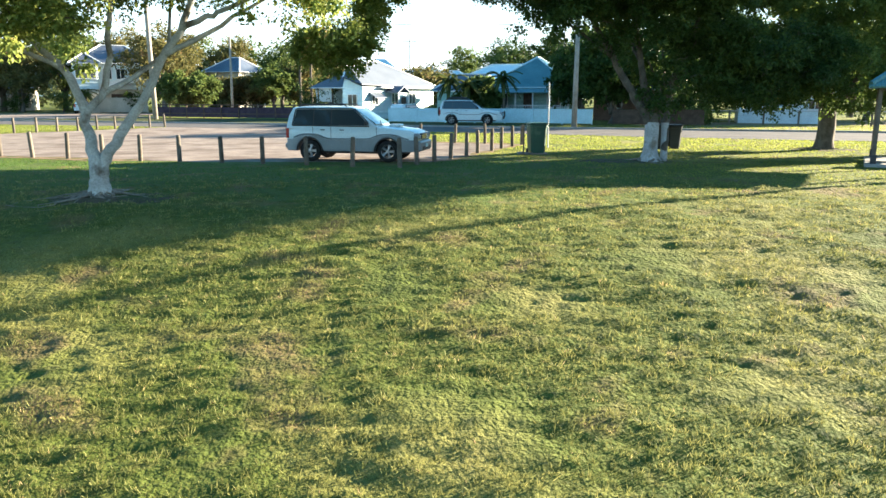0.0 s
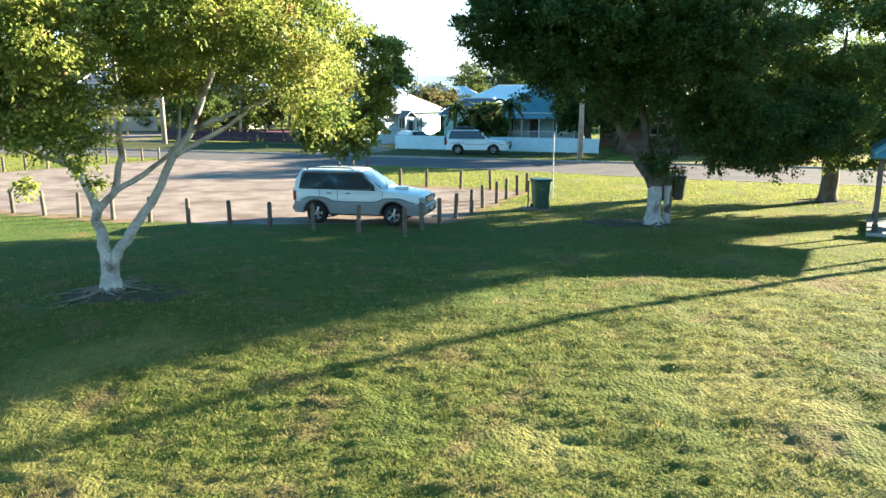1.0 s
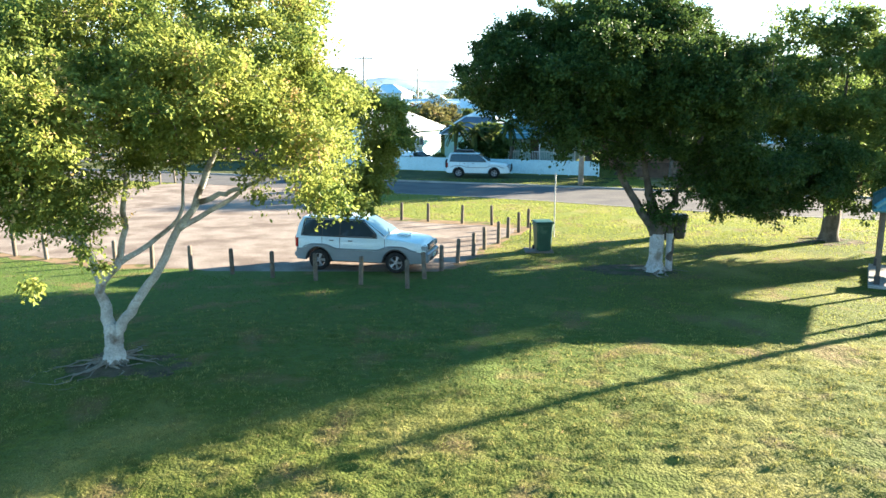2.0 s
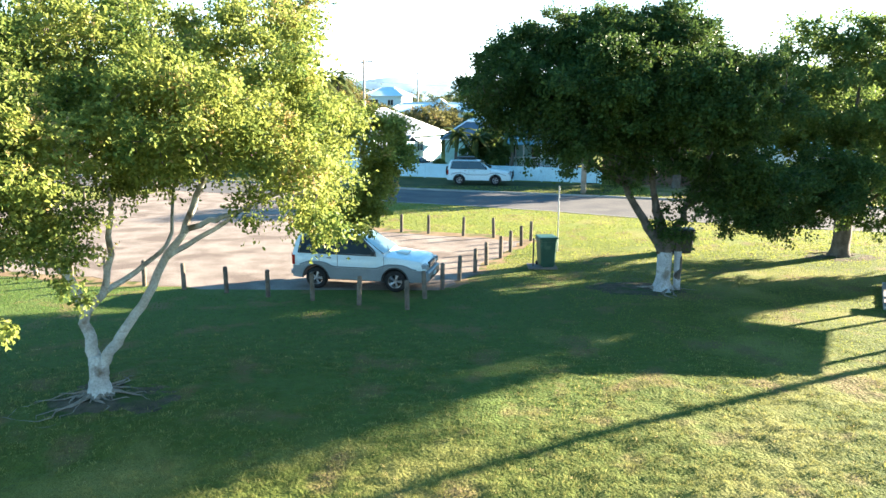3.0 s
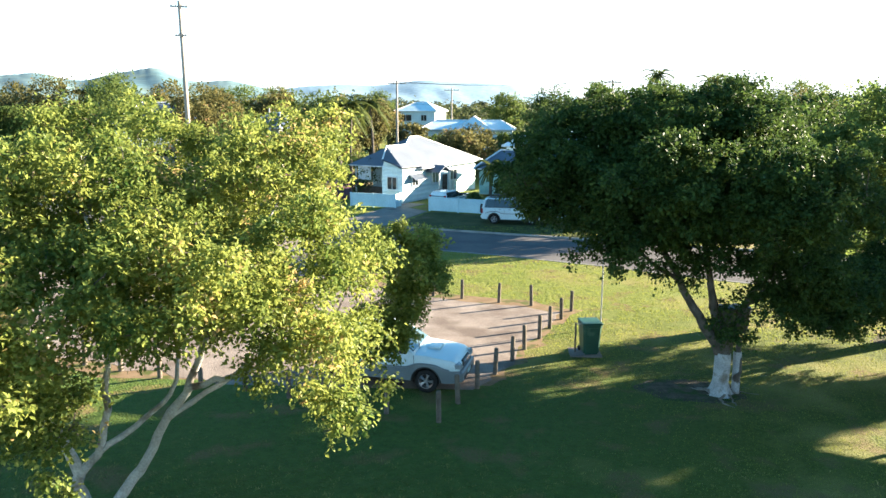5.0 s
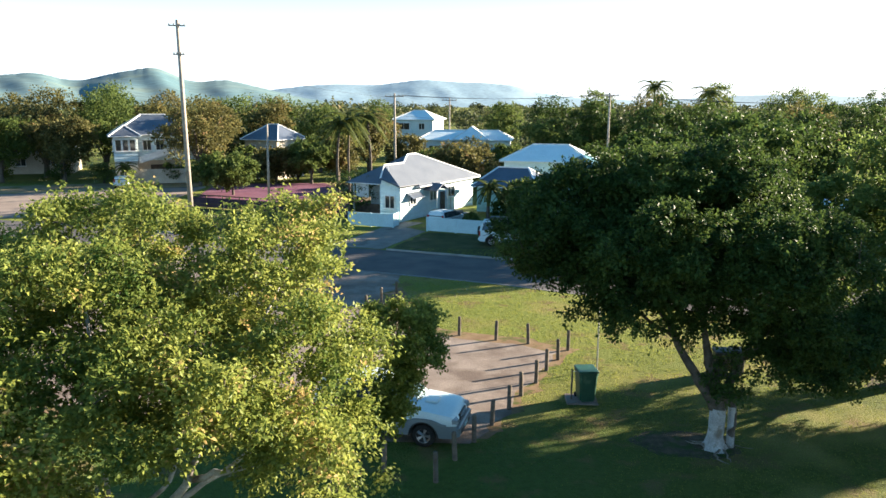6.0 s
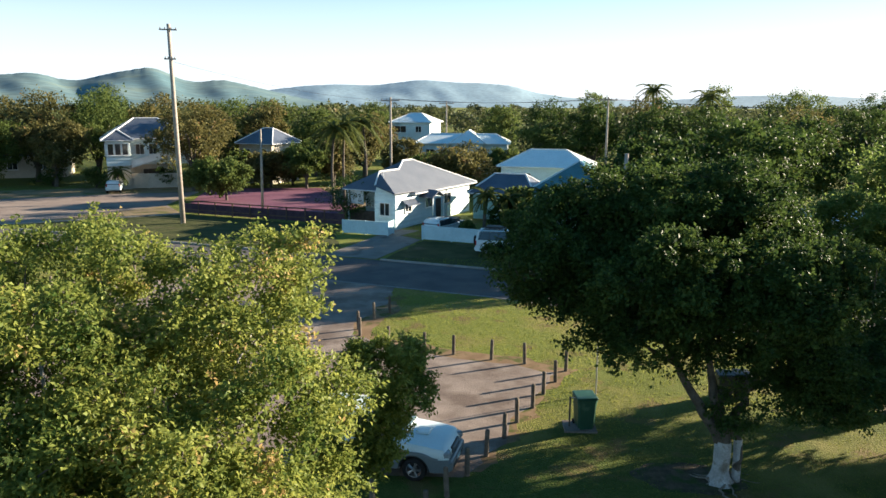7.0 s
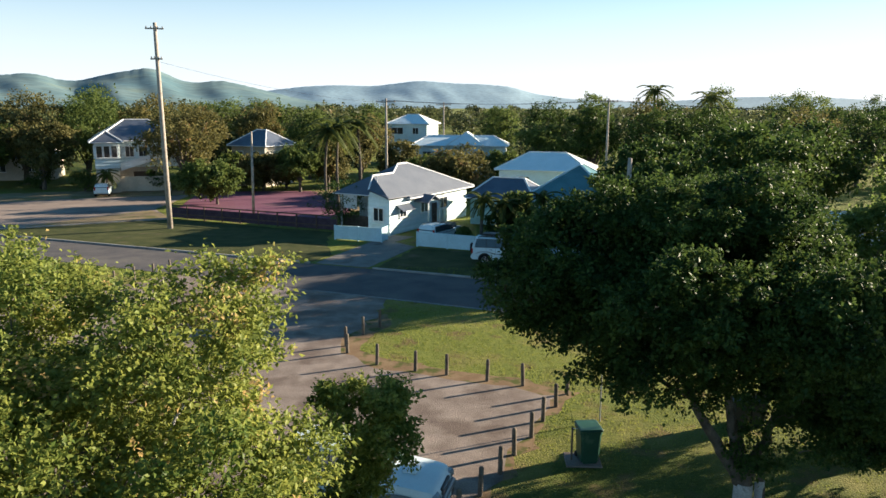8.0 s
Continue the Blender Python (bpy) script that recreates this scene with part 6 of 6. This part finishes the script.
        m = part("mirror", Geo().box((cowl_x - 0.35, s * (half + 0.08), belt + 0.10), (0.12, 0.20, 0.15), 0, 0.03), M_BLACK, car)
        for x in (x0 + third * 0.5, x0 + third * 0.85):
            part("door_handle", Geo().box((x, s * (half + 0.012), belt - 0.13), (0.16, 0.035, 0.03), 0, 0.008), M_BLACK, car)
        for x in (x0 + third * 0.32, x0 + third * 0.65, cowl_x - 0.02):
            part("door_gap", Geo().box((x, s * (half + 0.004), (split + belt) / 2), (0.012, 0.012, belt - split - 0.06)), M_BLACK, car)
        line = [(x, s * (width_at(x) + flare(x) + 0.012), min(split_at(x), top_at(x) - 0.1) + 0.03) for x in xs if abs(x) < L / 2 - 0.25]
        part("side_moulding", Geo().tube(line, 0.022, 6), M_CAR_SILVER, car, "dark grey rubbing strip")
        rim = [(x0 - 0.13, zl - 0.01), (x1 + 0.66, zl - 0.03), (x1 + 0.56, zl + 0.15), (x1 + 0.14, zh), (x1 + 0.02, zh + 0.03), (x0 + 0.04, zh + 0.03), (x0 - 0.04, zh - 0.02), (x0 - 0.13, zl - 0.01)]
        part("window_seal", Geo().tube([(x, s * (cab_half(zz) + 0.004), zz) for x, zz in rim], 0.02, 6), M_BLACK, car, "black rubber window surround")
        rail = Geo().tube([(roof_r + 0.2, s * (cab_half(H) - 0.10), H + 0.0), (roof_r + 0.3, s * (cab_half(H) - 0.10), H + 0.065), (roof_f - 0.3, s * (cab_half(H) - 0.10), H + 0.065), (roof_f - 0.2, s * (cab_half(H) - 0.10), H - 0.01)], 0.022, 6)
        part("roof_rail", rail, M_BLACK, car)
    part("number_plate", Geo().box((xf + 0.118, 0, 0.55), (0.012, 0.37, 0.11)), M_FENCE_WHITE, car)
    part("underbody", Geo().box((0, 0, 0.42), (L - 0.9, W - 0.5, 0.30), 0, 0.03), M_BLACK, car)
    if scoop:
        part("bonnet_scoop", Geo().box((cowl_x + 0.42, 0, top_at(cowl_x + 0.42) + 0.05), (0.42, 0.46, 0.09), 0, 0.03), upper, car)
    part("wiper", Geo().tube([(cowl_x + 0.02, -0.4, belt + 0.03), (cowl_x - 0.2, 0.15, belt + 0.17)], 0.012, 5), M_BLACK, car)
    if rack:
        for k in range(5):
            part("roof_bar", Geo().box((roof_r + 0.4 + k * (roof_f - roof_r - 0.7) / 4, 0, H + 0.10), (0.05, W * 0.72, 0.035), 0, 0.01), M_BLACK, car)
        part("roof_load", Geo().box(((roof_f + roof_r) / 2, 0.1, H + 0.17), (1.3, 0.9, 0.12), 0, 0.04), M_BLACK, car, "low dark load on the rack")
    if spare:
        sp = part("spare_wheel", Geo().lathe([(0.0, -0.11), (0.30, -0.11), (0.355, -0.07), (0.36, 0.07), (0.30, 0.11), (0.0, 0.11)], 24, "x", (xr - 0.12, 0.1, 0.98)), M_TYRE, car, "spare wheel on the tailgate", True)
    if bar:
        gb = Geo()
        for s in (-1, 1):
            gb.tube([(xf + 0.1, s * 0.75, 0.45), (xf + 0.2, s * 0.6, 0.6), (xf + 0.18, s * 0.5, 1.0)], 0.035, 8)
        gb.tube([(xf + 0.18, -0.5, 1.0), (xf + 0.2, 0, 1.02), (xf + 0.18, 0.5, 1.0)], 0.035, 8)
        gb.box((xf + 0.14, 0, 0.55), (0.1, 1.5, 0.22), 0, 0.03)
        part("bull_bar", gb, M_BLACK, car)
    for c in (wr, wf):
        for s in (-1, 1):
            ring = [(c + (wheel_r + 0.085) * math.cos(a), s * (half + 0.03), wheel_r + (wheel_r + 0.085) * math.sin(a)) for a in (math.pi * k / 14 for k in range(15))]
            part("arch_lip", Geo().tube(ring, 0.028, 6), M_BLACK, car, "black wheel arch lip")
    wheel_set(car, (wr, wf), half + 0.005, wheel_r, 0.25)
    return car


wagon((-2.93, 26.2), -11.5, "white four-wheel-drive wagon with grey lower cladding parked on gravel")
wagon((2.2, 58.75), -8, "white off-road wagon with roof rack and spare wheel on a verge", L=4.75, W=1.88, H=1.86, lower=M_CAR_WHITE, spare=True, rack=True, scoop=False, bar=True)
wagon((-45.6, 95.9), 112, "small white car parked outside a house", L=4.3, W=1.72, H=1.48, wb=2.55, wheel_r=0.31, lower=M_CAR_WHITE, scoop=False)
wagon((-3.0, 67.6), 62, "dark-shaded pale car in the driveway", L=4.3, W=1.72, H=1.46, wb=2.55, wheel_r=0.31, lower=M_CAR_WHITE, scoop=False)


# ---- bins, sign, shelter, poles ----
def wheelie_bin(at, yaw, shell, lid_mat, label, s=1.0):
    b = thing("wheelie_bin", pose(at[0], at[1], 0.0, 0, 0, yaw), label, "bin", "park bins")
    lo, hi, z0, z1 = 0.24 * s, 0.30 * s, 0.09 * s, 1.0 * s
    g = Geo()
    rings = [(lo, z0), (lo * 1.02, z0 + 0.03), (hi * 0.97, z1 - 0.09 * s), (hi, z1 - 0.085 * s), (hi * 1.04, z1 - 0.08 * s), (hi * 1.04, z1)]
    for r, z in rings:
        c = r * 0.2
        for x, y in ((r - c, -r * 1.15), (r, -r * 1.15 + c), (r, r * 1.15 - c), (r - c, r * 1.15), (-r + c, r * 1.15), (-r, r * 1.15 - c), (-r, -r * 1.15 + c), (-r + c, -r * 1.15)):
            g.v.append((x, y, z))
    for i in range(len(rings) - 1):
        for k in range(8):
            j = (k + 1) % 8
            g.f.append((i * 8 + k, i * 8 + j, i * 8 + 8 + j, i * 8 + 8 + k))
    g.f.append(tuple(range(7, -1, -1)))
    part("shell", g, shell, b)
    lid = part("lid", Geo().box((0, -0.01, z1 + 0.035 * s), (hi * 2.16, hi * 2.44, 0.075 * s), 0, 0.03), lid_mat, b)
    part("lid_grip", Geo().box((0, -hi * 1.27, z1 + 0.02), (hi * 1.2, 0.04, 0.03), 0, 0.01), lid_mat, lid)
    part("handle", Geo().tube([(-hi * 0.8, hi * 1.3, z1 - 0.04), (hi * 0.8, hi * 1.3, z1 - 0.04)], 0.018, 8), lid_mat, b)
    for sx in (-1, 1):
        part("wheel", Geo().lathe([(0.0, -0.03), (0.085, -0.03), (0.1, -0.015), (0.1, 0.015), (0.085, 0.03), (0.0, 0.03)], 16, "x", (sx * hi * 0.85, lo * 1.15, 0.1)), M_TYRE, b, smooth=True)
    part("axle", Geo().tube([(-hi * 0.85, lo * 1.15, 0.1), (hi * 0.85, lo * 1.15, 0.1)], 0.012, 6), M_GALV, b)
    part("foot", Geo().box((0, -lo * 0.9, z0 / 2), (lo * 1.6, 0.1, z0)), shell, b)
    return b


wheelie_bin((3.62, 29.1), 8, M_BIN_GREEN, M_BIN_GREEN, "dark green wheelie bin standing beside a bin post", 1.12)
wheelie_bin((9.85, 32.1), -6, M_BIN_DARK, M_BIN_DARK, "black wheelie bin with a dark lid on the grass", 0.95)
wheelie_bin((9.22, 32.0), -2, M_BIN_DARK, M_BIN_DARK, "black wheelie bin with a dark lid on the grass", 0.95)
st = thing("bin_post", pose(3.12, 29.05, 0), "thin steel post holding a bin", "post")
part("upright", Geo().tube([(0, 0, -0.2), (0, 0, 1.12)], 0.03, 8), M_POST, st)
part("chain_arm", Geo().tube([(0, 0, 1.08), (0.22, 0, 1.08)], 0.014, 6), M_GALV, st)
part("base_plate", Geo().box((0.35, 0.05, 0.0), (1.1, 0.95, 0.10), 0, 0.02), M_GRAVEL, st, "small worn concrete pad")
sg = thing("sign_pole", pose(4.48, 32.1, 0), "thin galvanised pole standing in the grass", "pole")
part("pole", Geo().tube([(0, 0, -0.3), (0, 0, 2.75)], 0.027, 8), M_GALV, sg)
part("cap", Geo().lathe([(0.03, 2.74), (0.03, 2.77), (0, 2.78)], 8), M_GALV, sg)


def picnic_shelter(at, yaw, side=3.7):
    s = thing("picnic_shelter", pose(at[0], at[1], 0.05, 0, 0, yaw), "small park shelter with a blue-green pyramid roof on posts", "shelter")
    h = side / 2
    g, caps, gut = hip_roof(-h, h, -h, h, 2.5, 3.9, 0.02, over=0.0)
    r = part("roof", g, M_ROOF_TEAL, s)
    part("ridge_cap", caps, M_ROOF_TEAL, r)
    part("gutter", gut, M_ROOF_TEAL, r)
    for i in (-1, 1):
        for j in (-1, 1):
            p = part("post", Geo().box((i * (h - 0.28), j * (h - 0.28), 1.25), (0.12, 0.12, 2.5), 0, 0.01), M_POST, s)
            part("post_shoe", Geo().box((i * (h - 0.28), j * (h - 0.28), 0.22), (0.17, 0.17, 0.28), 0, 0.01), M_BLACK, p)
    for j in (-1, 1):
        part("beam", Geo().box((0, j * (h - 0.28), 2.4), (side - 0.5, 0.08, 0.16)), M_POST, s)
    part("slab", Geo().box((0, 0, 0.02), (side - 0.1, side - 0.1, 0.16), 0, 0.02), M_CONCRETE, s)
    return s


picnic_shelter((15.45, 23.75), -29)
tb = thing("picnic_table", pose(15.5, 23.75, 0.15, 0, 0, -29), "timber picnic table with benches under the shelter", "table")
part("tabletop", Geo().box((0, 0, 0.74), (1.8, 0.75, 0.06), 0, 0.01), M_POST, tb)
for sgn in (-1, 1):
    part("bench", Geo().box((0, sgn * 0.72, 0.45), (1.8, 0.28, 0.05), 0, 0.01), M_POST, tb)
    part("leg", Geo().box((sgn * 0.65, 0, 0.36), (0.08, 0.6, 0.71)), M_GALV, tb)
    part("bench_arm", Geo().box((sgn * 0.65, 0, 0.40), (0.07, 1.6, 0.06)), M_GALV, tb)


def power_pole(at, h, label, lean=(0, 0), arms=((0.35, 2.2),), r=0.17, light=False, m=M_POLE, yaw=0.0, name="power_pole"):
    p = thing(name, pose(at[0], at[1], 0, lean[1], lean[0], 0), label, "pole", "poles")
    part("pole", Geo().tube([(0, 0, -0.3), (0, 0, h * 0.5), (0, 0, h)], [r, r * 0.85, r * 0.65], 12), m, p, smooth=True)
    for d, w in arms:
        a = part("crossarm", Geo().box((0.0, -0.16, h - d), (w, 0.1, 0.12), yaw, 0.01), m, p)
        for k in (-1, -0.4, 0.4, 1):
            x = k * (w / 2 - 0.1)
            part("insulator", Geo().lathe([(0.0, 0.0), (0.05, 0.0), (0.06, 0.05), (0.035, 0.10), (0.05, 0.14), (0.0, 0.16)], 10, "z", (x * math.cos(radians(yaw)), x * math.sin(radians(yaw)) - 0.16, h - d + 0.06)), M_CONCRETE, a)
    return p


power_pole((-27.3, 71.8), 17.7, "very tall leaning timber power pole on the verge", (-0.6, 0), ((0.5, 1.5), (3.0, 1.0)), 0.24, yaw=25)
power_pole((-22.4, 80.6), 8.3, "plain pale timber pole behind the court fence", (0.8, 0), (), 0.15)
power_pole((-11.3, 100), 11.7, "dark timber power pole with a crossarm", (0, 0), ((0.4, 2.4),), 0.18)
power_pole((-5.5, 128), 11.4, "distant timber power pole with a crossarm", (0, 0), ((0.4, 2.4),), 0.16)
power_pole((15.8, 100), 11.8, "pale timber power pole with a crossarm", (0, 0), ((0.4, 2.2),), 0.17)
power_pole((9.2, 53.0), 7.8, "grey timber pole beside the white fence", (0.5, 0), (), 0.2)
power_pole((62, 92), 11.5, "timber power pole beyond the trees", (0, 0), ((0.4, 2.2),), 0.17)
power_pole((22.0, 23.75), 12.5, "timber power pole beside the picnic shelter", (0, 0), ((0.4, 2.0),), 0.17)


def wire(name, a, b, sag, label):
    pts = [Vector(a).lerp(Vector(b), t / 14) + Vector((0, 0, -4 * sag * (t / 14) * (1 - t / 14))) for t in range(15)]
    return single(name, Geo().tube(pts, 0.011, 4), M_BLACK, label, "cable", group="power lines")


for dx in (-1.0, -0.4, 0.4, 1.0):
    wire("power_line", (-11.3 + dx, 99.8, 11.5), (15.8 + dx, 99.8, 11.6), 0.5, "thin sagging overhead power line")
    wire("power_line", (15.8 + dx, 99.8, 11.6), (62 + dx, 91.8, 11.3), 1.0, "thin sagging overhead power line")
wire("power_line", (-27.4, 71.8, 14.5), (-11.4, 100, 11.2), 0.6, "thin sagging overhead power line")
wire("power_line", (15.8, 99.8, 9.2), (62, 91.8, 9.0), 1.2, "low sagging overhead cable")
wire("power_line", (-11.3, 99.8, 9.0), (15.8, 99.8, 9.2), 0.8, "low sagging overhead cable")
